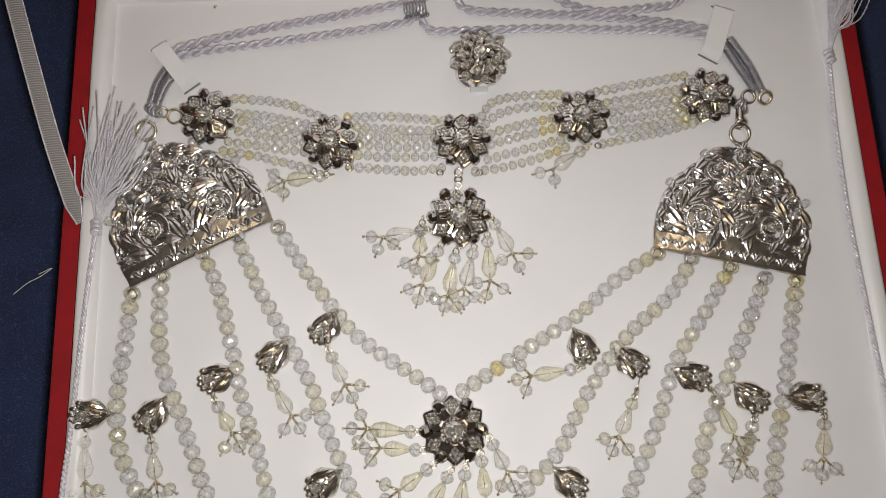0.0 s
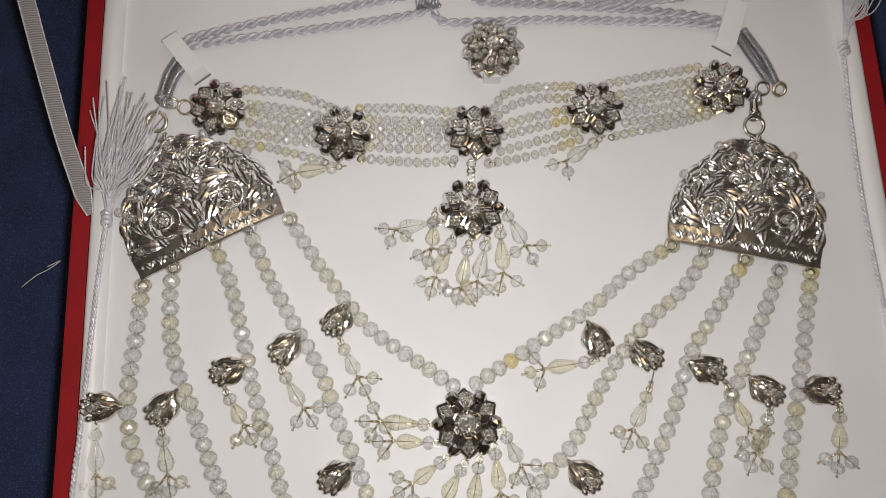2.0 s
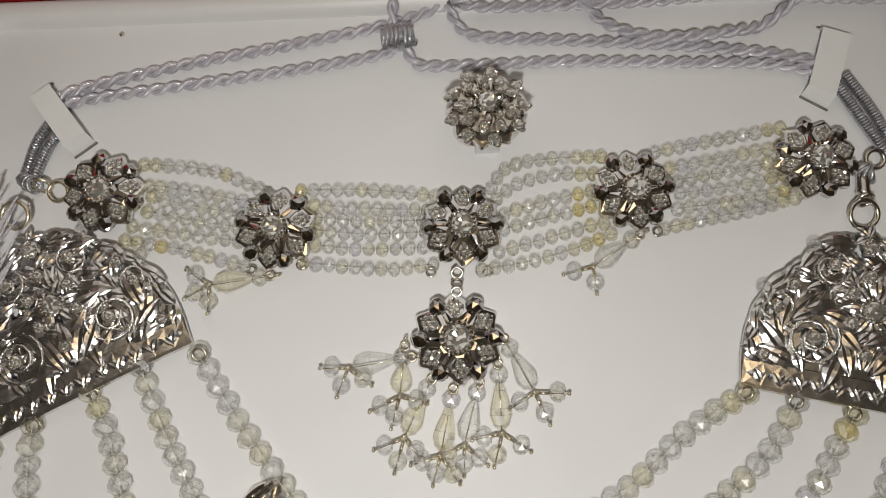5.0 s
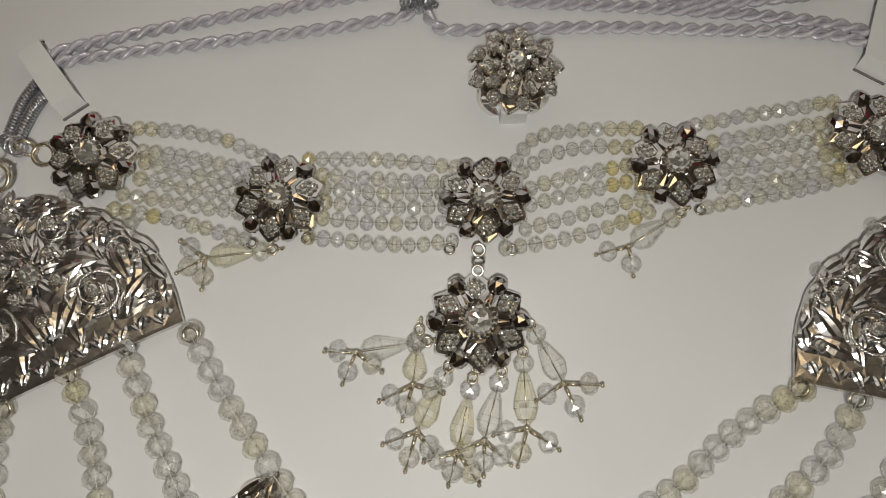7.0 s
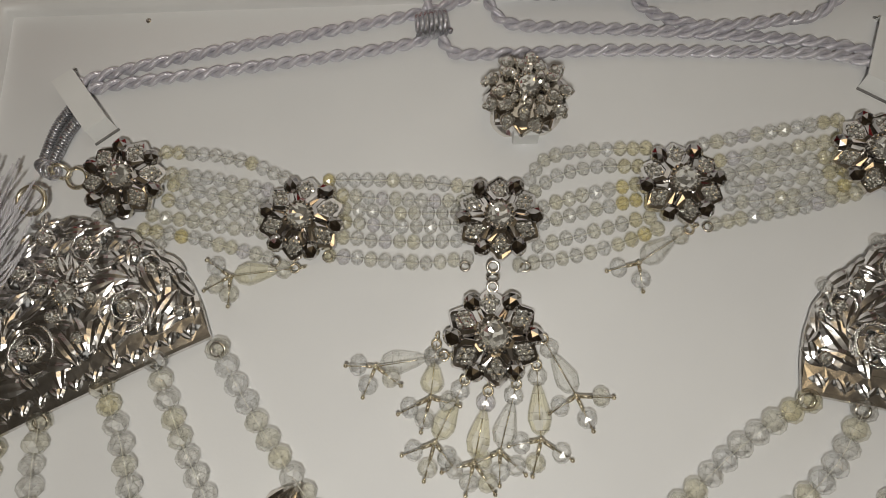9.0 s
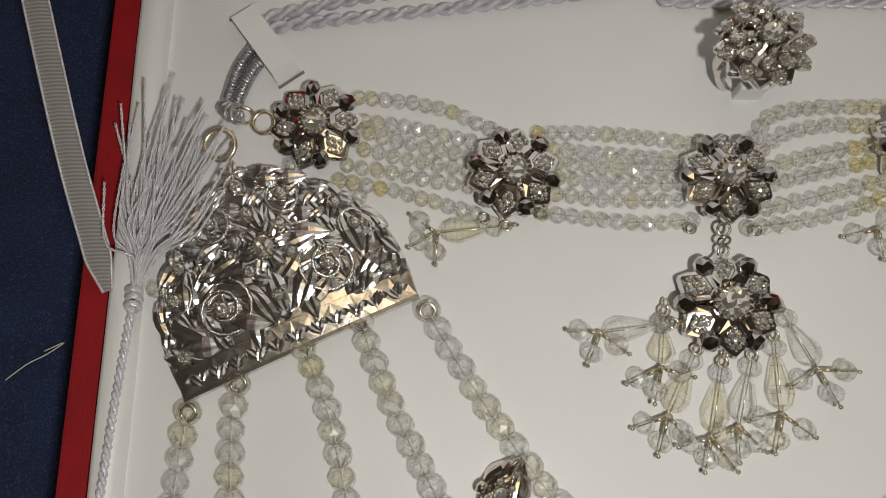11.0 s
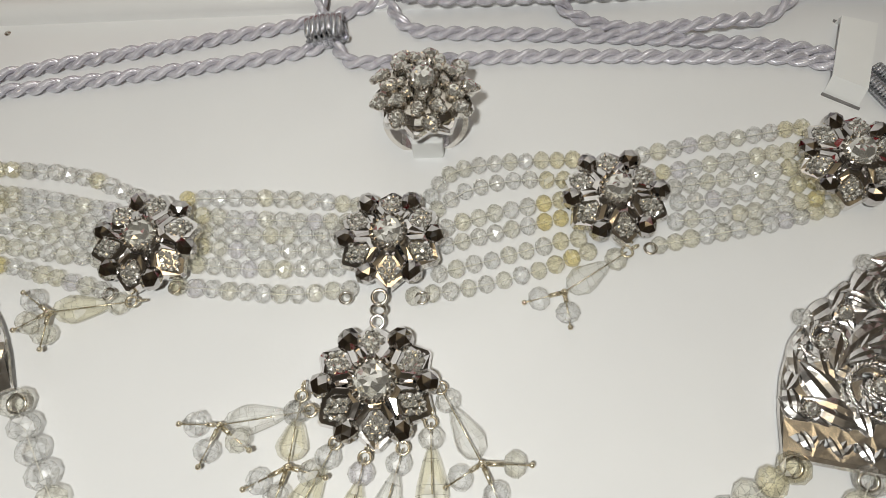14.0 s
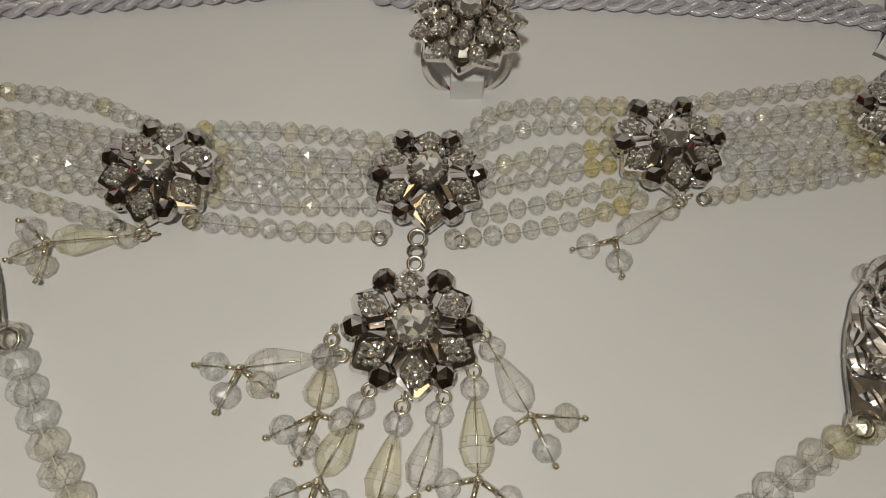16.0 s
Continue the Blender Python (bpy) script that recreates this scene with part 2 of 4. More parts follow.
def twisted(name, pts, radius, turn_length, material, parent, label="", step=1.0):
    """A two-ply twisted cord."""
    path = smooth_path(pts, step)
    bm = bmesh.new()
    for ph in (0, math.pi):
        add_tube(bm, helix(path, radius * 0.54, turn_length, ph), radius * 0.52, 8)
    return part(name, bm, material, parent, label, True)


def add_coil(bm, path, offset, pitch, wire):
    """One wire wound closely round a path."""
    fine = smooth_path(path, pitch / 9)
    add_tube(bm, helix(fine, offset, pitch, 0), wire, 5)


def torus(bm, radius, thick, m=Matrix(), n=18, k=7):
    rings = []
    for i in range(n):
        a = 2 * math.pi * i / n
        c = Vector((math.cos(a), math.sin(a), 0))
        rings.append([bm.verts.new(m @ ((c * (radius + thick * math.cos(b)) + Vector((0, 0, thick * math.sin(b)))) * K)) for b in [2 * math.pi * j / k for j in range(k)]])
    for i in range(n):
        A, B = rings[i], rings[(i + 1) % n]
        for j in range(k):
            bm.faces.new((A[j], A[(j + 1) % k], B[(j + 1) % k], B[j]))


def lathe(bm, profile, sides, m=Matrix(), stagger=False):
    """Profile of (radius, height) turned about z; flat facets, every second ring turned half a facet."""
    rings = []
    for i, (r, z) in enumerate(profile):
        off = 0.5 if stagger and i % 2 else 0.0
        if r < 1e-6:
            rings.append([bm.verts.new(m @ Vector((0, 0, z * K)))])
        else:
            rings.append([bm.verts.new(m @ (Vector((r * math.cos(2 * math.pi * (k + off) / sides), r * math.sin(2 * math.pi * (k + off) / sides), z) ) * K)) for k in range(sides)])
    for i, (A, B) in enumerate(zip(rings, rings[1:])):
        for k in range(sides):
            k2 = (k + 1) % sides
            if len(A) == 1:
                bm.faces.new((A[0], B[k], B[k2]))
            elif len(B) == 1:
                bm.faces.new((A[k], A[k2], B[0]))
            elif stagger and i % 2 == 0:
                bm.faces.new((A[k], A[k2], B[k]))
                bm.faces.new((A[k2], B[k2], B[k]))
            elif stagger:
                bm.faces.new((A[k], B[k2], B[k]))
                bm.faces.new((A[k], A[k2], B[k2]))
            else:
                bm.faces.new((A[k], A[k2], B[k2], B[k]))


def lathe_mesh(name, profile, sides, material, stagger=True, smooth=False, cut=0.0):
    bm = bmesh.new()
    lathe(bm, profile, sides, stagger=stagger)
    if cut:
        bmesh.ops.recalc_face_normals(bm, faces=bm.faces)
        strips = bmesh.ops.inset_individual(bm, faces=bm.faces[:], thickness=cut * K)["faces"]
        # edge strips take the dark tint that imitates refracted lines
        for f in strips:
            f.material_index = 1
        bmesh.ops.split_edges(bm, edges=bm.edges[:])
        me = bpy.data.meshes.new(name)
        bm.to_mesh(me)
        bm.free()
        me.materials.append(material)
        me.materials.append(PAINTED_FACET_LINE)
        return me
    return mesh_of(name, bm, material, smooth)


# one mesh for each kind of bead, stone and drop; axis along z, unit radius 1 mm
FACETED = [(0.16, -0.86), (0.64, -0.70), (0.98, -0.24), (0.98, 0.24), (0.64, 0.70), (0.16, 0.86)]
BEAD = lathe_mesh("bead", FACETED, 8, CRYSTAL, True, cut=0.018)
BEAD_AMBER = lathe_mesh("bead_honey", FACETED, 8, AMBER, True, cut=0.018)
BEAD_DARK = lathe_mesh("bead_dark", FACETED, 8, SILVER_DARK)
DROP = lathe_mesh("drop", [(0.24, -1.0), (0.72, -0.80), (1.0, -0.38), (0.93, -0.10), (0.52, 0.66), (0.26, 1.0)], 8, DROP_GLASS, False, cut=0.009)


def stone_mesh():
    """A brilliant of unit radius, its facets a little uneven."""
    bm = bmesh.new()
    lathe(bm, [(0.95, -0.1), (1.0, 0.08), (0.86, 0.48), (0.62, 0.76), (0.36, 0.86), (0.0, 0.80)], 10, Matrix(), True)
    rnd = random.Random(2)
    for v in bm.verts:
        if v.co.z > 0.0002:
            v.co.z += rnd.uniform(-0.14, 0.14) * K
    return mesh_of("stone", bm, STONE)


STONE_MESH = stone_mesh()
LOBE = lathe_mesh("bud_lobe", [(0, -1), (0.62, -0.75), (1, -0.1), (0.85, 0.55), (0.3, 0.95), (0, 1)], 9, SILVER_BUD, False, True)


def bezel_mesh():
    """A toothed cup round a stone of unit radius."""
    bm = bmesh.new()
    n = 36
    rings = []
    for i in range(n):
        a = 2 * math.pi * i / n
        tooth = 0.10 if i % 2 else -0.06
        rings.append([bm.verts.new(Vector((math.cos(a) * r, math.sin(a) * r, z)) * K) for r, z in ((1.12, -0.9), (1.22, 0.1), (1.14 + tooth, 0.26 + tooth), (0.98, 0.2 + tooth), (0.98, -0.2))])
    for i in range(n):
        A, B = rings[i], rings[(i + 1) % n]
        for j in range(4):
            bm.faces.new((A[j], B[j], B[j + 1], A[j + 1]))
    return mesh_of("bezel", bm, SILVER)


BEZEL = bezel_mesh()


def petal_mesh():
    """A flat mirror-cut petal with bevelled sides; points along +x from the flower's middle."""
    bm = bmesh.new()
    out = [(3.0, 1.7), (6.9, 4.5), (9.4, 4.5), (13.0, 0.5), (13.0, -0.5), (9.4, -4.5), (6.9, -4.5), (3.0, -1.7)]
    mid = Vector((8.1, 0, 0))
    rows = []
    for shrink, base, slope in ((0.94, 0.4, 0.06), (1.0, 2.4, 0.10), (0.86, 4.1, 0.13), (0.60, 4.2, 0.13), (0.56, 3.8, 0.12)):
        rows.append([bm.verts.new((mid + (Vector((x, y, 0)) - mid) * shrink + Vector((0, 0, base - slope * x))) * K) for x, y in out])
    n = len(out)
    for A, B in zip(rows, rows[1:]):
        for i in range(n):
            bm.faces.new((A[i], A[(i + 1) % n], B[(i + 1) % n], B[i]))
    bm.faces.new(rows[-1])
    bm.faces.new(rows[0][::-1])
    return mesh_of("petal", bm, SILVER_PETAL)


PETAL = petal_mesh()


def chips_mesh():
    """A three-cornered pinch of tiny set stones, with its grains between, in a petal's field."""
    bm = bmesh.new()
    rnd = random.Random(5)
    for x, y, r in ((5.9, 0, 0.75), (7.2, 0.85, 0.8), (7.2, -0.85, 0.8), (8.6, 1.75, 0.8), (8.5, 0, 0.85), (8.6, -1.75, 0.8), (10.1, 0.8, 0.7), (10.1, -0.8, 0.7)):
        m = at(x, y, 4.1 - 0.12 * x, rnd.uniform(0, 360), rnd.uniform(-20, 20), rnd.uniform(-20, 20))
        lathe(bm, [(r * 0.9, -0.5), (r, 0.3), (r * 0.6, 0.75), (0, 0.85)], 6, m, True)
    for x, y in ((6.5, 0.9), (6.5, -0.9), (7.9, 0.85), (7.9, -0.85), (9.4, 1.5), (9.4, -1.5), (9.3, 0), (11.0, 0)):
        lathe(bm, [(0.3, -0.3), (0.36, 0.3), (0, 0.75)], 5, at(x, y, 4.3 - 0.12 * x))
    return mesh_of("pave_setting", bm, STONE)


CHIPS = chips_mesh()

# ---- the place: cloth, room, box ----


def slab(name, x0, x1, y0, y1, z0, z1, material, kind="structure"):
    bm = bmesh.new()
    add_box(bm, x0, x1, y0, y1, z0, z1)
    return tagged(part(name, bm, material), kind=kind)


def ground_sheet():
    bm = bmesh.new()
    n = 120
    grid = []
    for i in range(n + 1):
        row = []
        for j in range(n + 1):
            u, v = i / n * 2 - 1, j / n * 2 - 1
            x, y = (u * 0.25 + u ** 3 * 0.75) * 2.2, (v * 0.25 + v ** 3 * 0.75) * 2.2
            h = noise.noise((x * 9, y * 9, 0.3)) * 0.0022 if max(abs(x - 0.02), abs(y - 0.02)) > 0.2 else 0.0
            row.append(bm.verts.new((x, y, -0.046 + h)))
        grid.append(row)
    for i in range(n):
        for j in range(n):
            bm.faces.new((grid[i][j], grid[i + 1][j], grid[i + 1][j + 1], grid[i][j + 1]))
    return tagged(part("ground", bm, CLOTH, None, "dark blue woven cloth spread under the box", True), kind="structure")


ground_sheet()
slab("wall_north", -2200, 2200, 2200, 2300, -60, 2400, WALL_PAINT)
slab("wall_south", -2200, 2200, -2300, -2200, -60, 2400, WALL_PAINT)
slab("wall_east", 2200, 2300, -2300, 2300, -60, 2400, WALL_PAINT)
slab("wall_west", -2300, -2200, -2300, 2300, -60, 2400, WALL_PAINT)
slab("ceiling", -2300, 2300, -2300, 2300, 2400, 2500, CEILING_PAINT)

X0, X1, Y0, Y1 = -142.5, 191.0, -150.0, 186.6   # outer edge of the white tray


def pad_height(x, y):
    """The board sags a little towards the hinge side."""
    t = min(1, max(0, (y - 112) / 55))
    return -0.8 * t * t * (3 - 2 * t)


def ring_wall(bm, inner, outer, z0, z1):
    """A rectangular frame between two rectangles (x0, x1, y0, y1)."""
    def corners(r):
        return [(r[0], r[2]), (r[1], r[2]), (r[1], r[3]), (r[0], r[3])]
    rows = [[bm.verts.new(Vector((x, y, z)) * K) for x, y in corners(r)] for r, z in ((inner, z0), (inner, z1), (outer, z1), (outer, z0))]
    for a in range(4):
        A, B = rows[a], rows[(a + 1) % 4]
        for k in range(4):
            bm.faces.new((A[k], A[(k + 1) % 4], B[(k + 1) % 4], B[k]))


def jewellery_box():
    box = holder("jewellery_box", "open red jewellery box with a white padded tray, on blue cloth", "box")
    bm = bmesh.new()
    ring_wall(bm, (X0 - 0.3, X1 + 0.3, Y0 - 0.3, Y1 + 0.3), (X0 - 9, X1 + 9, Y0 - 9, Y1 + 2.9), -44, 1.5)
    bmesh.ops.bevel(bm, geom=bm.edges[:], offset=0.9 * K, segments=2, affect="EDGES")
    part("box_body", bm, RED, box, "red velvet-paper box wall")
    bm = bmesh.new()
    add_box(bm, X0 - 8, X1 + 8, Y0 - 8, Y1 + 2, -45.5, -42)
    part("box_floor", bm, RED, box)
    # rounded white border of the tray
    bm = bmesh.new()
    prof = [(0, -14), (0, 3.2), (0.5, 4.2), (1.6, 4.6), (4.2, 4.5), (6.2, 3.6), (7.6, 1.4), (8.0, -8), (8.0, -14)]
    rows = []
    for d, z in prof:
        c = [(X0 + d, Y0 + d), (X1 - d, Y0 + d), (X1 - d, Y1 - d), (X0 + d, Y1 - d)]
        loop = []
        for k in range(4):
            (xa, ya), (xb, yb) = c[k], c[(k + 1) % 4]
            for i in range(24):
                t = i / 24
                x, y = xa + (xb - xa) * t, ya + (yb - ya) * t
                w = noise.noise((x * 0.03, y * 0.03, d * 0.1)) * 0.5 if 0 < i and z > 0 else 0
                loop.append(bm.verts.new(Vector((x, y, z + w)) * K))
        rows.append(loop)
    for A, B in zip(rows, rows[1:]):
        for k in range(len(A)):
            k2 = (k + 1) % len(A)
            bm.faces.new((A[k], A[k2], B[k2], B[k]))
    part("tray_border", bm, WHITE_RIM, box, "rounded white padded border", True)
    # board that carries the jewellery
    bm = bmesh.new()
    nx, ny = 64, 64
    g = []
    for i in range(nx + 1):
        row = []
        for j in range(ny + 1):
            x = X0 + 6.5 + (X1 - X0 - 13) * i / nx
            y = Y0 + 6.5 + (Y1 - Y0 - 13) * j / ny
            z = pad_height(x, y) + noise.noise((x * 0.018, y * 0.018, 4)) * 0.5
            row.append(bm.verts.new(Vector((x, y, z)) * K))
        g.append(row)
    for i in range(nx):
        for j in range(ny):
            bm.faces.new((g[i][j], g[i + 1][j], g[i + 1][j + 1], g[i][j + 1]))
    part("tray_board", bm, WHITE_PAD, box, "white satin board", True)
    # opened lid, standing up behind the hinge
    bm = bmesh.new()
    add_box(bm, X0 - 9, X1 + 9, -6, 6, 0, 345, 1.5)
    lid = part("lid", bm, RED, box, "upright red lid")
    lid.matrix_basis = Matrix.Translation((0, (Y1 + 9.4) * K, -4 * K)) @ Matrix.Rotation(radians(-8), 4, "X")
    bm = bmesh.new()
    add_box(bm, X0 + 7, X1 - 7, -8.6, -6.3, 20, 338, 1.0)
    part("lid_lining", bm, WHITE_RIM, lid, "white padded lid lining")
    bm = bmesh.new()
    lathe(bm, [(0, 0.0), (0.8, 0.05), (0.9, 0.3), (0.4, 0.45), (0, 0.5)], 10, at(-90.5, 176, pad_height(0, 176)))
    part("rivet", bm, SILVER_WIRE, box, "tiny grey rivet")
    box.rotation_euler = (0, 0, radians(-0.4))
    return box


BOX = jewellery_box()

# ---- beaded parts ----


def aim(p, d, size):
    """Places a piece whose axis is z along the way d."""
    q = d.to_track_quat("Z", "Y")
    return Matrix.LocRotScale(p * K, q, (size, size, size))


def strand(parent, pts, diameter, pitch, amber_from=2.0, amber_to=-1.0, z=None, name="bead_strand", seed=0):
    rnd = random.Random(seed)
    P = [(p[0], p[1], (z if z is not None else diameter / 2 + 0.1) + pad_height(p[0], p[1])) for p in pts]
    path = smooth_path(P, pitch)
    bm = bmesh.new()
    add_tube(bm, path, 0.12, 5)
    s = part(name, bm, THREAD, parent, "", True)
    fr = frames_along(path)
    n = len(fr)
    for i, (p, d, a, b) in enumerate(fr):
        f = i / max(1, n - 1)
        tint = amber_from <= f <= amber_to or rnd.random() < 0.015
        d2 = (d + a * rnd.uniform(-0.12, 0.12) + b * rnd.uniform(-0.12, 0.12)).normalized()
        m = aim(p + a * rnd.uniform(-0.15, 0.15), d2, diameter / 2 * rnd.uniform(0.95, 1.03))
        piece("bead", BEAD_AMBER if tint else BEAD, s, m @ Matrix.Rotation(rnd.uniform(0, 6.3), 4, "Z"))
    return s


def dangle(parent, a, c, fat=3.0, seed=0, small=2.75, arms=((-55, 6.0), (0, 6.2), (55, 6.0))):
    """A wire from a to c with a loop, a bead, a long drop, and a spray of small beads on tubes at c: (turn, reach) each."""
    rnd = random.Random(seed)
    A, C = Vector((*a, 2.6)), Vector((*c, 2.8))
    A.z += pad_height(*a)
    C.z += pad_height(*c)
    d = (C - A).normalized()
    length = (C - A).length
    bm = bmesh.new()
    add_tube(bm, [A, A.lerp(C, 0.5), C], 0.16, 6)
    torus(bm, 1.0, 0.26, Matrix.Translation((A - d * 2.1) * K) @ Matrix.Rotation(radians(60), 4, d))
    torus(bm, 1.25, 0.32, Matrix.Translation(A * K))
    for k in range(4):
        torus(bm, 0.55 + 0.12 * (k % 2), 0.24, Matrix.Translation((C + Vector((0, 0, 0.45 * k - 0.7))) * K) @ Matrix.Rotation(radians(40 * k), 4, "X"), 10, 5)
    tips = []
    for turn, reach in arms:
        w = Matrix.Rotation(radians(turn + rnd.uniform(-5, 5)), 3, "Z") @ d
        w.z = rnd.uniform(-0.12, 0.16)
        w.normalize()
        tips.append((w, reach))
        add_tube(bm, [C, C + w * 3, C + w * (reach + small + 0.5)], 0.18, 6)
        add_tube(bm, [C + w * 0.9, C + w * (reach - small * 0.85)], 0.52, 8)
        lathe(bm, [(0, -0.7), (0.62, -0.25), (0.62, 0.25), (0, 0.7)], 7, Matrix.Translation((C + w * (reach + small + 0.6)) * K))
    s = part("dangle", bm, GOLD_WIRE, parent, "crystal dangle on pale gold wire", True)
    piece("bead", BEAD, s, aim(A + d * 3.2, d, small))
    lng = max(3.2, (length - 6.3) / 2)
    m = aim(A + d * (5.2 + lng), -d, 1.0) @ Matrix.Diagonal((fat, fat, lng, 1)) @ Matrix.Rotation(rnd.uniform(0, 6), 4, "Z")
    piece("drop", DROP, s, m)
    for w, r in tips:
        piece("bead", BEAD, s, aim(C + w * r, w, small) @ Matrix.Rotation(rnd.uniform(0, 6), 4, "Z"))
    return s


def flower(parent, x, y, z, turn, size=1.0, name="flower_motif", stone=3.6, seed=0):
    """Six pyramid petals round a set stone, with a dark bead between each two."""
    rnd = random.Random(seed)
    z += pad_height(x, y)
    bm = bmesh.new()
    lathe(bm, [(0, 0.2), (6.0, 0.2), (6.6, 1.0), (5.0, 2.6), (0, 3.2)], 12)
    f = part(name, bm, SILVER_DARK, parent)
    f.matrix_basis = at(x, y, z, turn, size=size)
    for i in range(6):
        a = 60 * i
        tilt, lean = rnd.uniform(-6, 6), 7 + rnd.uniform(-5, 5)
        m = at(0, 0, 1.2, a + rnd.uniform(-3, 3), tilt, lean)
        piece("petal", PETAL, f, m)
        piece("pave_setting", CHIPS, f, m)
        b = radians(a + 30)
        piece("bead", BEAD_DARK, f, at(10.2 * math.cos(b), 10.2 * math.sin(b), 2.5, a, rnd.uniform(40, 90), 0, 2.9))
    piece("bezel", BEZEL, f, at(0, 0, 5.6, 0, size=stone))
    piece("stone", STONE_MESH, f, at(0, 0, 5.7, 12, rnd.uniform(-6, 6), rnd.uniform(-6, 6), stone * 1.02))
    return f


def jump_ring(parent, x, y, z, radius, thick, turn=0, tilt=0, material=SILVER_WIRE, name="jump_ring"):
    bm = bmesh.new()
    torus(bm, radius, thick, n=22)
    r = part(name, bm, material, parent, "", True)
    r.matrix_basis = at(x, y, z + pad_height(x, y), turn, tilt)
    return r


# ---- choker ----
def choker():
    c = holder("choker_necklace", "silver flower choker with clear crystal bead rows and pendant", "necklace")
    rows_a = [[(-79, 130.1), (-64.7, 128.5), (-53.3, 125.6), (-43, 120.6)], [(-77.1, 123.2), (-64.2, 120.8), (-48.1, 117)], [(-76, 119.4), (-62.3, 115.7), (-48.7, 112.9)],
              [(-77.2, 114.8), (-63.6, 111.6), (-49.3, 108.5)], [(-81.6, 110.4), (-64.9, 107.2), (-49.1, 104.2)], [(-83.6, 106.1), (-67.7, 102.8), (-55, 98.9), (-47, 96.7)]]
    rows_b = [[(-30, 119.4), (-14.9, 119), (-2.3, 117.8), (11.1, 115.8)], [(-25.9, 114.8), (-13.3, 113.1), (8.6, 111.4)], [(-25.1, 110.6), (-8.6, 108.6), (7, 108.2)],
              [(-25, 106.6), (-8.6, 104.6), (7.7, 104.6)], [(-25.7, 102.0), (-11.7, 100.2), (6.8, 99.8)], [(-29.4, 96.7), (-13.2, 94.7), (-2.5, 93.7), (9.8, 94.5)]]
    rows_c = [[(28.4, 117.5), (34.2, 124.1), (47, 126), (62.9, 126.2)], [(29.9, 114), (37.1, 118.6), (48.3, 120.9), (60.1, 120.6)], [(31.9, 109.2), (41.4, 111.8), (58.8, 115.2)],
              [(31.7, 104.3), (42.7, 107), (58.5, 110.2)], [(29.8, 97.6), (42.2, 100.4), (54.6, 103.6), (62, 105)], [(24.2, 92.2), (37.2, 93.8), (51.2, 97), (63.9, 101.4)]]
    rows_d = [[(79.6, 126.8), (94.9, 129.3), (109.5, 131.5), (119.2, 132.9)], [(83.7, 121.6), (97.4, 123.6), (118.3, 126.9)], [(85.7, 117.4), (100, 119.2), (117.7, 122.2)],
              [(86, 113.2), (100.9, 114.6), (118.5, 117.4)], [(84.7, 108.4), (100.3, 109.8), (117.7, 112.7)], [(80, 102.6), (93.5, 104.8), (107.6, 107.2), (120.5, 110.2)]]
    for k, (rows, lo, hi) in enumerate(((rows_a, -1, 0.12), (rows_b, -1, 0.08), (rows_c, 0.74, 1.1), (rows_d, 0.82, 1.1))):
        for i, r in enumerate(rows):
            strand(c, r, 4.4, 3.9, lo if (i + k) % 3 else 0.86 if k > 1 else -1, hi, seed=10 * k + i)
    for i, (x, y, turn) in enumerate(((-89.9, 121.2, 8), (-37.2, 107.4, 16), (19.0, 105.8, 30), (71.2, 114.5, 34), (127.4, 121.8, 12))):
        flower(c, x, y, 2.4, turn, 0.98, seed=i + 3)
    flower(c, 16.0, 72.2, 1.6, 30, 1.06, "pendant_flower", 3.9, seed=20)
    sprays = (((2.5, 67.5), (-16.2, 65.1), ((-9, 4.8), (64, 5.6), (130, 5.4))), ((0.5, 70.7), (-1.4, 56.3), ((-57, 6.4), (-6, 6.0), (80, 4.9))),
              ((8.0, 60.8), (-0.5, 44.6), ((-45, 6.1), (12, 6.8), (63, 5.0))), ((14.1, 57.7), (9.7, 39.4), ((-57, 5.5), (0, 5.2), (45, 6.2))),
              ((21.8, 59.3), (16.6, 41.9), ((-50, 5.0), (10, 5.2), (67, 5.6))), ((27.5, 64.3), (27.6, 44.7), ((-79, 5.4), (-13, 6.2), (60, 6.4))),
              ((29.7, 71.4), (37.6, 55.8), ((-90, 5.2), (-6, 6.6), (62, 6.6))), ((-39.2, 93.3), (-57.5, 91.4), ((-40, 5.2), (22, 5.0), (82, 5.2))),
              ((72.5, 101.0), (57.5, 91.8), ((-20, 5.8), (60, 4.8))))
    for i, (a, b, arms) in enumerate(sprays):
        dangle(c, a, b, 3.35, seed=i + 40, arms=arms)
    jump_ring(c, 16.8, 91.6, 4.2, 1.6, 0.42, 0, 14)
    jump_ring(c, 16.6, 88.6, 4.0, 1.6, 0.4, 0, 62)
    jump_ring(c, 16.4, 86.0, 3.8, 1.4, 0.38, 0, 16)
    for x, y in ((9, 92.5), (26, 91.8), (-45, 95.5), (78, 101.8), (-30, 96.5)):
        jump_ring(c, x, y, 2.2, 1.3, 0.35)
    jump_ring(c, -104.5, 122.4, 3.4, 3.0, 0.6, 0, 10, GOLD_WIRE)
    jump_ring(c, -110.0, 124.8, 3.0, 2.6, 0.6, 0, 60, GOLD_WIRE)
    jump_ring(c, 146.0, 121.2, 3.4, 2.8, 0.7, 0, 10)
    jump_ring(c, 153.6, 120.6, 3.0, 2.6, 0.9, 0, 30, GOLD_WIRE)
    return c


choker()

# ---- bib necklace with two pierced plates ----


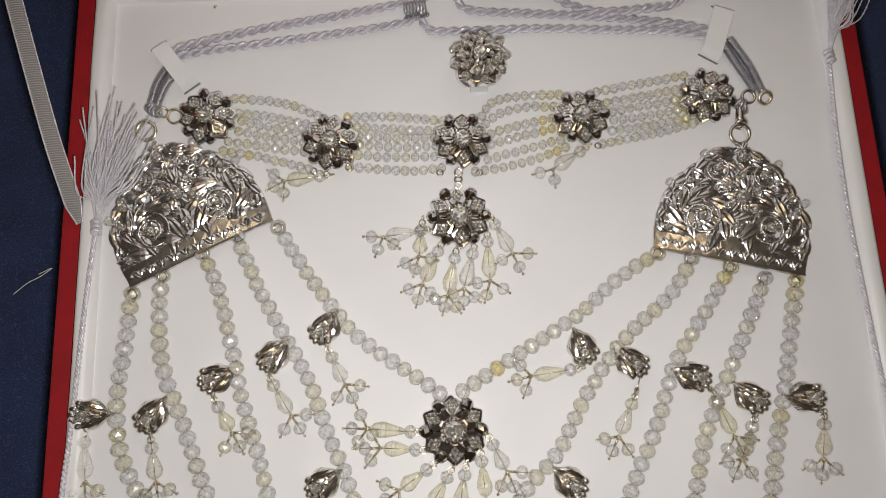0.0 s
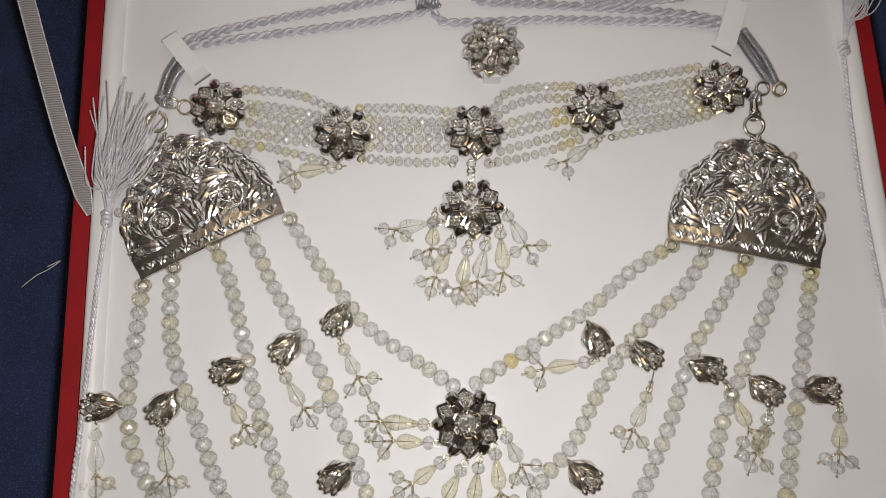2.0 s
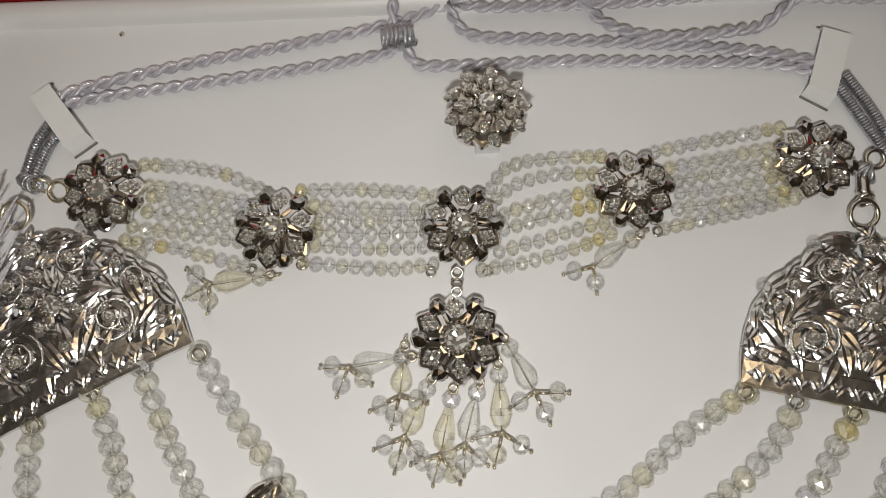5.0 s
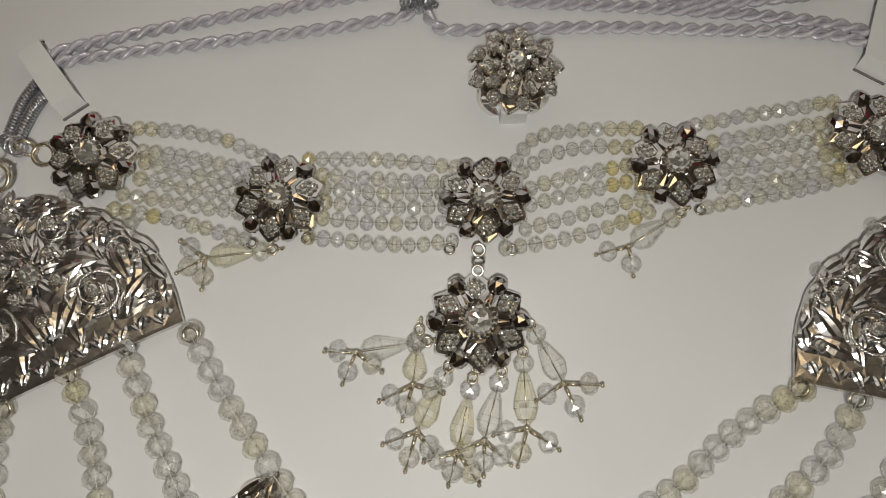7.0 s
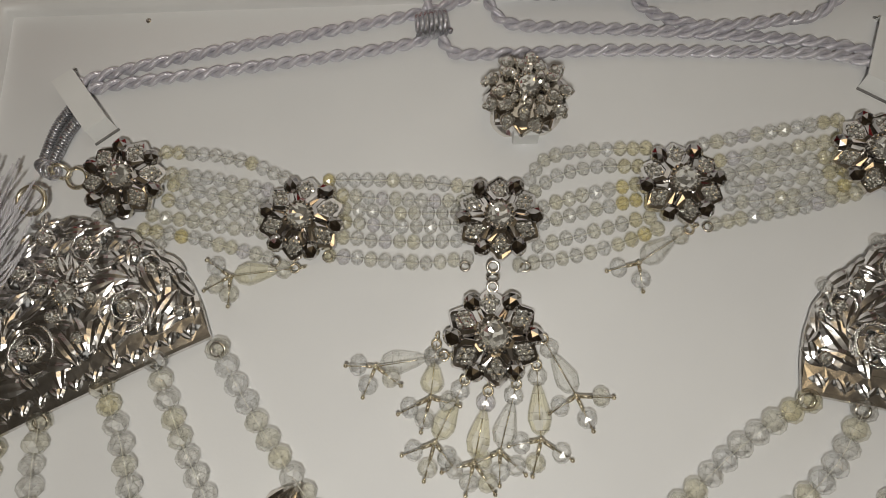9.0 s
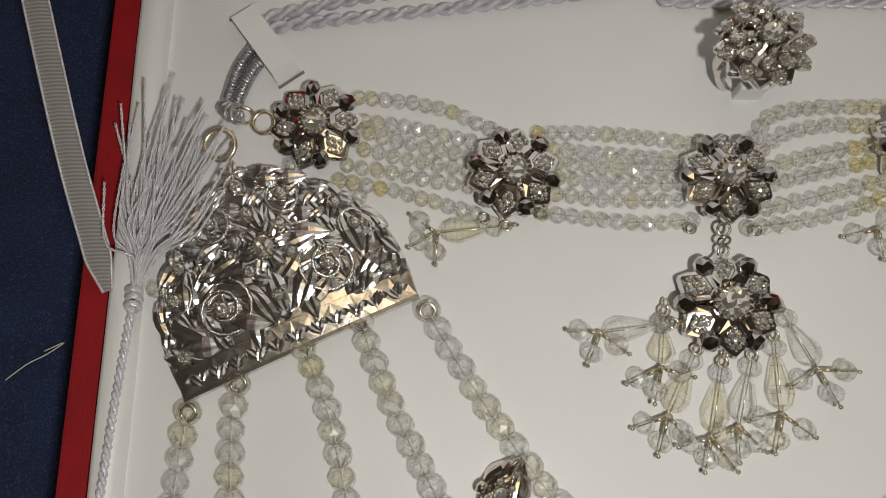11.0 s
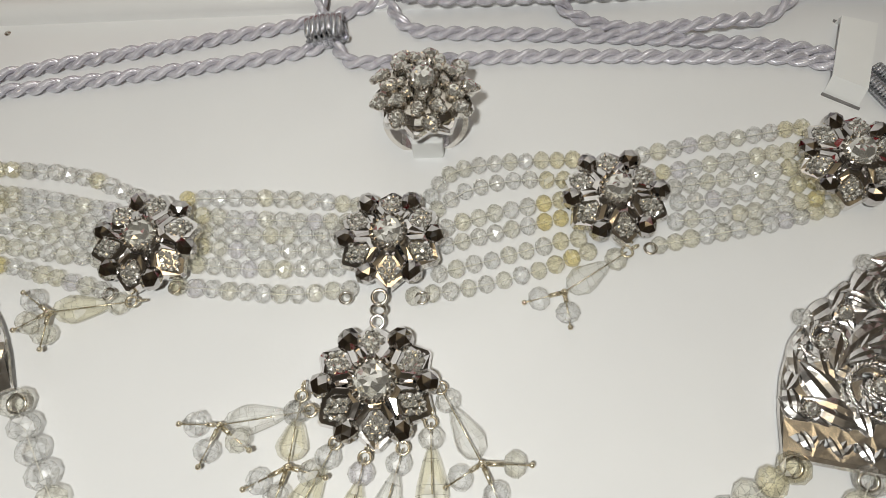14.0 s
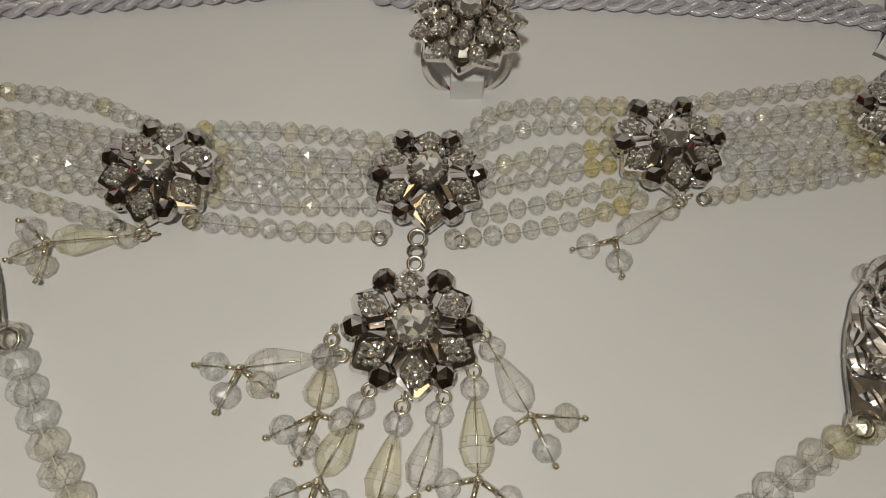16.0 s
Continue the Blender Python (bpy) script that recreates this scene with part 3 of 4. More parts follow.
def leaf_mesh(name, length, width, fold, material=SILVER_PLATE):
    """A pointed leaf with a raised midrib, two thick."""
    bm = bmesh.new()
    n = 7
    rows = []
    for i in range(n):
        t = i / (n - 1)
        w = width * math.sin(math.pi * min(1, 0.06 + t * 0.94)) ** 0.8 + 0.05
        x = length * (t - 0.5)
        z = 0.75 * math.sin(math.pi * t)
        rows.append([bm.verts.new(Vector(p) * K) for p in ((x, -w, z - fold), (x, -w * 0.45, z + fold * 0.2), (x, 0, z - fold * 0.5), (x, w * 0.45, z + fold * 0.2), (x, w, z - fold), (x, 0, z - fold - 0.8))])
    for A, B in zip(rows, rows[1:]):
        for k in range(6):
            bm.faces.new((A[k], A[(k + 1) % 6], B[(k + 1) % 6], B[k]))
    bm.faces.new(rows[0][::-1])
    bm.faces.new(rows[-1])
    return mesh_of(name, bm, material)


LEAF_A = leaf_mesh("plate_leaf", 11.5, 2.5, 0.34)
SEPAL = leaf_mesh("bud_sepal", 12.5, 2.0, 0.6, SILVER_BUD)
LEAF_B = leaf_mesh("plate_leaf_small", 7.5, 1.9, 0.40)


def plate_half(v):
    """Half the plate's width at height v."""
    pts = [(0, 32), (8, 32.8), (15, 32.8), (24, 31), (32, 26.5), (38, 21), (44, 14), (48.5, 7.5), (51, 1)]
    for (a, p), (b, q) in zip(pts, pts[1:]):
        if v <= b:
            return p + (q - p) * (v - a) / (b - a)
    return 0.5


def plate_z(u, v):
    return 1.6 + 4.2 * max(0, 1 - (u / 36) ** 2) * math.sin(math.pi * min(1, max(0, v + 6) / 62)) ** 0.7


def plate(parent, mid, turn, seed):
    rnd = random.Random(seed)
    bm = bmesh.new()
    # outline and lower band with pierced lozenges
    edge = [(-plate_half(v), v) for v in range(0, 49, 4)] + [(-plate_half(50), 50), (0, 51.5), (plate_half(50), 50)] + [(plate_half(v), v) for v in range(48, -1, -4)]
    add_tube(bm, smooth_path([(u * 0.985, v * 0.985, plate_z(u, v) - 0.5) for u, v in edge], 1.5), 0.6, 6)
    add_tube(bm, smooth_path([(u, 0, plate_z(u, 0) - 0.3) for u in range(-32, 33, 4)], 2), 0.9, 6)
    cell, top = 5.33, 7.2
    def vert(u, v, dz):
        return bm.verts.new(Vector((u, v, plate_z(u, v) + dz)) * K)
    for i in range(-6, 6):
        u0, u1, um, vm = i * cell, i * cell + cell, i * cell + cell / 2, 3.7
        for dz in (0.25, -0.75):
            c = [vert(u0, 0, dz), vert(u1, 0, dz), vert(u1, top, dz), vert(u0, top, dz)]
            tilt = 0.05 if i % 2 else -0.04
            h = [vert(um - 1.5, vm, dz + tilt), vert(um, vm - 1.05, dz - tilt), vert(um + 1.5, vm, dz + tilt), vert(um, vm + 1.05, dz - tilt)]
            for f in ((c[0], c[1], h[1]), (c[1], c[2], h[2]), (c[2], c[3], h[3]), (c[3], c[0], h[0]), (c[0], h[1], h[0]), (c[1], h[2], h[1]), (c[2], h[3], h[2]), (c[3], h[0], h[3])):
                bm.faces.new(f)
            if dz > 0:
                upper = h
            else:
                for k in range(4):
                    bm.faces.new((upper[k], upper[(k + 1) % 4], h[(k + 1) % 4], h[k]))
    p = part("plate", bm, SILVER_PLATE, parent, "pierced silver plate with scrolls, leaves and stones")
    p.matrix_basis = at(mid[0], mid[1], 0.4, turn)
    # domed sheet behind the leaves, pierced right through
    holes = [(rnd.uniform(-29, 29), rnd.uniform(9, 47), rnd.uniform(1.0, 2.1), rnd.uniform(1.0, 1.9), rnd.uniform(0, 3.1)) for k in range(58)]
    b3 = bmesh.new()
    cols, tiers = 84, 56
    lattice = []
    for r in range(tiers + 1):
        v = 6.8 + 43.2 * r / tiers
        lattice.append([b3.verts.new(Vector((u, v, plate_z(u, v) - 0.75)) * K) for u in [(plate_half(v) - 0.8) * (2 * q / cols - 1) for q in range(cols + 1)]])
    for r in range(tiers):
        for q in range(cols):
            mid_p = (lattice[r][q].co + lattice[r + 1][q + 1].co) / 2 / K
            open_here = False
            for hu, hv, ra, rb, ang in holes:
                du, dv = mid_p.x - hu, mid_p.y - hv
                e = (du * math.cos(ang) + dv * math.sin(ang)) / (ra * 1.5), (dv * math.cos(ang) - du * math.sin(ang)) / rb
                open_here = open_here or e[0] ** 2 + e[1] ** 2 < 1
            if not open_here:
                b3.faces.new((lattice[r][q], lattice[r][q + 1], lattice[r + 1][q + 1], lattice[r + 1][q]))
    bmesh.ops.delete(b3, geom=[v for v in b3.verts if not v.link_faces], context="VERTS")
    sheet = part("sheet", b3, SILVER_PLATE, p, "", True)
    thick = sheet.modifiers.new("thickness", "SOLIDIFY")
    thick.thickness = 0.0006
    def scroll(cu, cv, r0, turns, start, hand, wire=0.75):
        pts = []
        n = int(turns * 14)
        for i in range(n + 1):
            t = i / n
            r = r0 * (1 - 0.82 * t)
            a = radians(start) + hand * turns * 2 * math.pi * t
            u, v = cu + r * math.cos(a), cv + r * math.sin(a)
            pts.append((u, v, plate_z(u, v) + 0.5))
        b2 = bmesh.new()
        path = smooth_path(pts, 0.7)
        for ph in (0, math.pi):
            add_tube(b2, helix(path, wire * 0.5, 1.9, ph), wire * 0.6, 5)
        part("scroll", b2, SILVER_PLATE, p, "", True)
    for hand in (-1, 1):
        scroll(hand * 14.5, 16.5, 8.0, 1.9, 90 + hand * 30, hand)
        scroll(hand * 24.5, 25.0, 5.2, 1.5, 200 if hand < 0 else -20, -hand, 0.6)
        scroll(hand * 10.5, 38.0, 5.6, 1.6, 60, hand, 0.6)
    # leaves curl round the two scrolls, fan up from the foot and line the rim
    def leaf(u, v, heading, size, big=True):
        if v < 8 or v > 47.5 or abs(u) > plate_half(v) - 1.6:
            return
        c = math.cos(radians(heading))
        m = at(u, v, plate_z(u, v) + rnd.uniform(-0.5, 0.5), heading, rnd.uniform(-7, 7), rnd.uniform(-6, 6), size)
        piece("leaf", LEAF_A if big else LEAF_B, p, m)
    for hand in (-1, 1):
        for i in range(12):
            a = 2 * math.pi * (i + 0.3) / 12
            leaf(hand * 14.5 + 10.6 * math.cos(a), 16.5 + 10.2 * math.sin(a), math.degrees(a) + hand * 55, rnd.uniform(0.9, 1.15))
        for i in range(8):
            a = 2 * math.pi * (i + 0.5) / 8
            leaf(hand * 23.0 + 6.4 * math.cos(a), 25 + 6.6 * math.sin(a), math.degrees(a) - hand * 50, rnd.uniform(0.85, 1.05), False)
            leaf(hand * 10.5 + 7.2 * math.cos(a), 38 + 6.8 * math.sin(a), math.degrees(a) + hand * 50, rnd.uniform(0.85, 1.05), False)
        for i in range(4):
            leaf(hand * (17.5 + 4.2 * i), 9.6, 90 - hand * (20 + 12 * i), 0.95, False)
    for i in range(7):
        a = radians(30 + 20 * i)
        leaf(11 * math.cos(a), 7 + 9 * math.sin(a), math.degrees(a), 1.05)
        leaf(7 * math.cos(a), 27 + 8.5 * math.sin(a), math.degrees(a) + 25, 1.0, False)
    for i in range(30):
        t = (i + 0.5) / 30
        a = math.pi * t
        v = 8 + 40.5 * math.sin(a) ** 0.9
        u = (plate_half(v) - 2.2) * (1 if t < 0.5 else -1)
        leaf(u, v, math.degrees(a) + 90 + (16 if i % 2 else -16), rnd.uniform(0.8, 1.0), i % 3 == 0)
    for i in range(40):
        u, v = rnd.uniform(-29, 29), rnd.uniform(10, 45)
        if abs(u) < plate_half(v) - 4:
            leaf(u, v, math.degrees(math.atan2(v - 2, u)) + rnd.choice((-50, 50)), rnd.uniform(0.6, 0.85), False)
    for i in range(5):
        piece("leaf", LEAF_B, p, at(2.4 * math.cos(1.2566 * i), 49.5 + 2.4 * math.sin(1.2566 * i), plate_z(0, 49) + 0.6, 72 * i, 0, 12, 0.62))
    # small engraved leaves along the band
    for i in range(-5, 6):
        for side in (-1, 1):
            piece("leaf", LEAF_B, p, at(i * 5.33 + side * 0.9, 3.6, plate_z(i * 5.33, 3.6) - 0.1, 90 - side * 32, rnd.uniform(-9, 9), rnd.uniform(-9, 9), 0.74))
    # set stones, each in a toothed cup
    spots = [(1, 27, 3.0), (-5, 31, 1.5), (7, 31, 1.5), (-4.5, 22.5, 1.5), (7, 23, 1.5), (14.5, 16.5, 1.8), (-14.5, 16.5, 1.8), (22, 31, 1.5), (-21, 31, 1.5), (24.5, 24, 1.5), (-25, 24, 1.5),
             (10, 39, 1.6), (-10, 39, 1.6), (0, 45.5, 1.9), (-27.5, 9.5, 1.5), (27.5, 9.5, 1.5), (0, 14, 1.5), (0, 37, 1.6)]
    for u, v, r in spots:
        z = plate_z(u, v) + 1.6
        piece("bezel", BEZEL, p, at(u, v, z, 0, size=r))
        piece("stone", STONE_MESH, p, at(u, v, z, rnd.uniform(0, 90), rnd.uniform(-9, 9), rnd.uniform(-9, 9), r))
    for i in range(6):
        a = math.pi * i / 3
        piece("leaf", LEAF_B, p, at(1 + 5.0 * math.cos(a), 27 + 5.0 * math.sin(a), plate_z(1, 27) + 0.9, 60 * i, rnd.uniform(-15, 15), 14, 0.85))
    for u, v in ((-29, 29), (28.5, 30), (-16, 44), (15.5, 45)):
        piece("bead", BEAD, p, at(u, v, plate_z(u, v) + 1.2, rnd.uniform(0, 90), 70, 0, 2.1))
    return p


def bud_mesh():
    """A ribbed silver bud: pointed at the stalk, scalloped at the mouth; along +x, 17 mm long."""
    bm = bmesh.new()
    nu, nv = 13, 25
    top, under = [], []
    for i in range(nu):
        t = i / (nu - 1)
        rt, rb = [], []
        for j in range(nv):
            q = j / (nv - 1) * 2 - 1
            scallop = abs(math.cos(q * math.pi * 2.5))
            length = 13.6 + 1.3 * scallop - 3.2 * q * q
            w = 0.7 + 6.6 * (math.sin(math.pi * (t ** 0.8) * 0.62) / math.sin(math.pi * 0.56)) ** 2.1
            x, y = length * t, w * q
            z = 1.0 + 3.5 * t ** 0.75 * (1 - q * q) ** 0.6 * (1 - 0.45 * t * t) + 0.55 * t * math.cos(q * math.pi * 5) + 0.5 * noise.noise((x * 0.4, y * 0.4, 2))
            rt.append(bm.verts.new(Vector((x, y, z)) * K))
            rb.append(bm.verts.new(Vector((x * 0.98, y * 0.95, z - 0.9)) * K))
        top.append(rt)
        under.append(rb)
    for i in range(nu - 1):
        for j in range(nv - 1):
            bm.faces.new((top[i][j], top[i + 1][j], top[i + 1][j + 1], top[i][j + 1]))
            bm.faces.new((under[i][j], under[i][j + 1], under[i + 1][j + 1], under[i + 1][j]))
    for j in range(nv - 1):
        bm.faces.new((top[-1][j], under[-1][j], under[-1][j + 1], top[-1][j + 1]))
    for i in range(nu - 1):
        bm.faces.new((top[i][0], under[i][0], under[i + 1][0], top[i + 1][0]))
        bm.faces.new((top[i][-1], top[i + 1][-1], under[i + 1][-1], under[i][-1]))
    return mesh_of("bud", bm, SILVER_BUD)


BUD = bud_mesh()


def bud(parent, tip, body, seed):
    rnd = random.Random(seed)
    d = Vector(body) - Vector(tip)
    ang = math.degrees(math.atan2(d.y, d.x))
    b = piece("bud_charm", BUD, parent, at(tip[0], tip[1], 0.8, ang, rnd.uniform(-10, 10), rnd.uniform(-4, 4), 1.04) @ Matrix.Diagonal((1.0, 0.80, 1.0, 1.0)))
    for x, y, r in ((10.5, 0, 2.0), (8.0, 2.0, 1.0), (8.2, -2.1, 1.0), (12.3, 2.3, 1.0), (12.2, -2.4, 1.0)):
        z = 4.1 + (0.5 if r > 1.5 else 0)
        piece("stone", STONE_MESH, b, at(x, y, z, rnd.uniform(0, 90), rnd.uniform(-15, 15), rnd.uniform(-5, 15), r))
        if r > 1.5:
            piece("bezel", BEZEL, b, at(x, y, z, 0, size=r))
    piece("stone", STONE_MESH, b, at(5.2, 0.3, 3.3, rnd.uniform(0, 90), rnd.uniform(-12, 12), -8, 1.1))
    for s in (-1, 1):
        piece("sepal", SEPAL, b, at(7.6, 3.7 * s, 3.0, 25 * s, 20 * s, rnd.uniform(-6, 6), 1.0))
    for k in range(-2, 3):
        piece("lobe", LOBE, b, at(14.3 - 0.62 * k * k, 2.75 * k, 2.9, 15 * k, 0, 78, 1.75))
    return b


def bib():
    n = holder("bib_necklace", "long crystal bead necklace with pierced silver plates and bud charms", "necklace")
    plate(n, (-91.5, 61.8), 24.2, 1)
    plate(n, (128.2, 48.5), -13.2, 2)
    centre = [(-59.9, 70.9), (-48.8, 52.4), (-37, 35.5), (-27.4, 23.5), (-12.9, 12.7), (4.7, -0.2)]
    centre_r = [(98.3, 53.2), (79.4, 42.1), (64.2, 29.8), (52, 22.3), (28, 8.6), (13.8, 0.4)]
    lines = [centre, centre_r,
             [(-76.8, 68), (-69.7, 49.8), (-58.2, 27.2), (-47, 6.4), (-40.6, -12.6), (-33.8, -29), (-30.1, -40.2), (-24, -58), (-15, -74)],
             [(-91.2, 61.4), (-84.7, 46.9), (-78.7, 23.6), (-74, 1), (-67.3, -21.1), (-62.9, -38.6), (-56, -62), (-46, -88)],
             [(-107.3, 52.6), (-108, 38.6), (-105.8, 15.7), (-97.3, -6.7), (-90.3, -26.4), (-85.8, -37.5), (-77, -62), (-66, -92)],
             [(-119.3, 45.6), (-121.2, 25.5), (-123.3, 3.2), (-121.3, -16.4), (-114.2, -31.6), (-109.6, -40.2), (-98, -66), (-86, -98)],
             [(112.2, 50.2), (102.3, 36.3), (79.2, 16.5), (63.6, -3.1), (50.5, -24.4), (38.4, -36.7), (31, -46.8), (22, -62), (14, -76)],
             [(128.2, 45.9), (112.6, 24.2), (100, 6.4), (90.7, -15.4), (80.9, -34.4), (74, -46.8), (62, -68), (50, -90)],
             [(141.8, 40.5), (129.1, 16.5), (118.4, -3.4), (109.4, -20.6), (103.7, -39.7), (98, -60), (88, -94)],
             [(154.5, 38.8), (149.1, 17.9), (143.5, -4.5), (136.9, -26.3), (131.7, -47.4), (124, -72), (112, -100)]]
    for i, l in enumerate(lines):
        strand(n, l, 6.8, 5.6, -1, 0.06 if i % 2 else -0.5, seed=70 + i)
        jump_ring(n, l[0][0], l[0][1], 2.8, 1.9, 0.5, 0, 15)
    flower(n, 9.5, -14.7, 0.5, 30, 1.08, "rosette", 3.9, seed=33)
    buds = [((-35.6, 35.2), (-41.9, 26.3)), ((-55.6, 24.2), (-64, 16)), ((-76.5, 13.2), (-87.7, 8.6)), ((-104.7, 3.9), (-111.1, -5)), ((-125.5, -2.1), (-134.3, -1.7)), ((-35.1, -27.7), (-43.9, -33.6)),
            ((60.7, 24), (65, 12.4)), ((76.6, 14.9), (86.6, 4.7)), ((99.2, 5.3), (111.2, 0.3)), ((123.6, -1), (130, -7.7)), ((143.3, -6.8), (155.5, -8.9)), ((48, -30.5), (55.6, -38.3))]
    for i, (a, b) in enumerate(buds):
        bud(n, a, b, i)
    hang = [((-39.6, 19.1), (-33.1, 5.3)), ((-63.3, 8.9), (-54.6, -5.9)), ((-85.2, 1.5), (-77.9, -11.5)), ((-109.8, -12.7), (-107.1, -28.8)), ((-136.2, -9.3), (-134.5, -27.4)),
            ((61, 7.1), (41.9, 5)), ((82.8, -5.1), (74.9, -20.1)), ((114.7, -5.4), (121, -22.3)), ((130, -16.1), (122.7, -31)), ((158.2, -16.3), (155.2, -32.5)),
            ((-4.5, -14.8), (-24.6, -12.5)), ((-2.8, -21.8), (-19.6, -20.1)), ((0.8, -27.5), (-12.8, -36.4)), ((7.8, -29.8), (-1.4, -43.6)), ((13.6, -28.8), (10, -45.8)), ((19.7, -23.9), (20.9, -41.4)), ((23.4, -18.1), (29.7, -31.3))]
    for i, (a, b) in enumerate(hang):
        dangle(n, a, b, 3.2, seed=i + 90)
        if i < 10:
            body = buds[i if i < 5 else i + 1][1]
            bm = bmesh.new()
            A, B = Vector((*body, 2.6)), Vector((*a, 2.7))
            add_tube(bm, [A, A.lerp(B, 0.5) + Vector((0, 0, 0.3)), B], 0.3, 6)
            torus(bm, 0.9, 0.28, Matrix.Translation(A.lerp(B, 0.7) * K) @ Matrix.Rotation(radians(50), 4, "X"), 14, 5)
            part("link", bm, SILVER_WIRE, n, "", True)
    jump_ring(n, -114.6, 114.4, 7.6, 4.0, 0.7, 0, 12, GOLD_WIRE)
    jump_ring(n, 140.0, 104.2, 3.2, 4.2, 0.8, 0, 12)
    jump_ring(n, 141.0, 108.6, 3.2, 2.4, 0.6, 0, 60)
    bm = bmesh.new()
    lathe(bm, [(0, -4.5), (2.1, -4.5), (2.3, -3.6), (1.9, -2.8), (1.9, 2.8), (2.3, 3.6), (2.1, 4.5), (0, 4.5)], 14)
    cap = part("end_cap", bm, SILVER_WIRE, n, "", True)
    cap.matrix_basis = at(141.6, 114.6, 3.0, -8, 90)
    return n


bib()

# ---- ring ----
def finger_ring():
    x, y = 27.8, 139.2
    g = holder("finger_ring", "silver flower ring with clear rhinestones, standing in the tray", "ring")
    g.location = (x * K, (y - 4.7) * K, pad_height(x, y) * K)
    g.rotation_euler = (radians(-16), 0, 0)
    bm = bmesh.new()
    prof = [(9.0, -2.2), (9.0, 2.2), (10.3, 2.0), (10.3, -2.0)]
    n = 40
    rings = [[bm.verts.new(Vector((math.cos(2 * math.pi * i / n) * r, w, 8 + math.sin(2 * math.pi * i / n) * r)) * K) for r, w in prof] for i in range(n)]
    for i in range(n):
        A, B = rings[i], rings[(i + 1) % n]
        for j in range(4):
            bm.faces.new((A[j], A[(j + 1) % 4], B[(j + 1) % 4], B[j]))
    part("shank", bm, SILVER, g)
    rnd = random.Random(8)
    bm = bmesh.new()
    lathe(bm, [(0, 13.5), (8, 14), (10.5, 15.5), (9, 17), (0, 18)], 14)
    head = part("head", bm, SILVER_WIRE, g)
    head.matrix_basis = Matrix.Translation((0, 0, 0.016)) @ Matrix.Rotation(radians(12), 4, "X") @ Matrix.Translation((0, 0, -0.016))
    for ring, (rad, count, r, z) in enumerate(((10.6, 9, 1.75, 16.6), (7.4, 9, 1.5, 18.4), (5.0, 8, 1.0, 19.4), (9.0, 9, 0.95, 18.2), (12.3, 9, 0.9, 16.2))):
        for i in range(count):
            a = 2 * math.pi * (i + 0.5 * (ring % 2)) / count + rnd.uniform(-0.08, 0.08)
            m = at(rad * math.cos(a), rad * math.sin(a), z + rnd.uniform(-0.4, 0.4), math.degrees(a), rnd.uniform(-14, 14), 16 + rnd.uniform(-10, 10), r)
            piece("bezel", BEZEL, head, m)
            piece("stone", STONE_MESH, head, m)
    piece("bezel", BEZEL, head, at(0, 0, 20.2, 0, size=3.0))
    piece("stone", STONE_MESH, head, at(0, 0, 20.3, 9, 4, -3, 3.0))
    for i in range(9):
        a = 2 * math.pi * (i + 0.5) / 9
        piece("petal", PETAL, head, at(2.0 * math.cos(a), 2.0 * math.sin(a), 13.4, math.degrees(a), 0, 6, 0.8))
    return g


finger_ring()
bm = bmesh.new()
add_box(bm, 24.2, 31.8, 129.8, 132.4, -6, 6.5, 0.5)
tagged(part("slit_wedge", bm, PAPER), "small white card wedge in the ring slit", "card")


# ---- card straps, cords, tassels, ribbon ----
def card(pts, name, label):
    """A stiff strap bowed over the cords, its ends tucked into the board."""
    bm = bmesh.new()
    A, B, C, D = [Vector((x, y, 0)) for x, y in pts]
    rows = []
    n = 12
    for i in range(n + 1):
        t = i / n
        h = 5.4 * min(1, math.sin(math.pi * t) * 14) - 0.4
        p, q = A.lerp(D, t), B.lerp(C, t)
        z = pad_height((p.x + q.x) / 2, (p.y + q.y) / 2) + h
        rows.append([bm.verts.new(Vector((v.x, v.y, z + dz)) * K) for v, dz in ((p, 0), (q, 0), (q, -0.5), (p, -0.5))])
    for R, S in zip(rows, rows[1:]):
        for k in range(4):
            bm.faces.new((R[k], R[(k + 1) % 4], S[(k + 1) % 4], S[k]))
    bm.faces.new(rows[0])
    bm.faces.new(rows[-1][::-1])
    return tagged(part(name, bm, PAPER), label, "strap")


card([(-116.6, 155.4), (-110.6, 159.6), (-95.6, 139.4), (-101.8, 134.9)], "card_strap", "white card strap holding the cord on the tray")
card([(128.4, 144.4), (135.8, 139.6), (145.8, 164.4), (137.2, 167.4)], "card_strap", "white card strap holding the cord near the hinge")


# dark grey that stands in for the shade inside the strap cuts
SLIT_SHADE = surface("slit_shadow_grey", (0.16, 0.155, 0.15), (0.22, 0.215, 0.21), 300, 0.8)


def slit(a, b, name="slit"):
    """A thin dark strip on the board, drawn as the shade in the cut where a strap's end is pushed."""
    A, B = Vector((*a, 0)), Vector((*b, 0))
    d = (B - A).normalized()
    n = Vector((-d.y, d.x, 0)) * 0.28
    A, B = A - d * 0.4, B + d * 0.4
    bm = bmesh.new()
    z = pad_height(A.x, A.y)
    low = [bm.verts.new((q + Vector((0, 0, z - 0.6))) * K) for q in (A - n, B - n, B + n, A + n)]
    top = [bm.verts.new((q + Vector((0, 0, z + 0.62))) * K) for q in (A - n, B - n, B + n, A + n)]
    bm.faces.new(top)
    bm.faces.new(low[::-1])
    for k in range(4):
        bm.faces.new((low[k], low[(k + 1) % 4], top[(k + 1) % 4], top[k]))
    ob = part(name, bm, SLIT_SHADE, BOX, "dark strip painted as the shade in a strap's slit")
    ob.matrix_basis = Matrix.Rotation(radians(0.4), 4, "Z")
    return ob


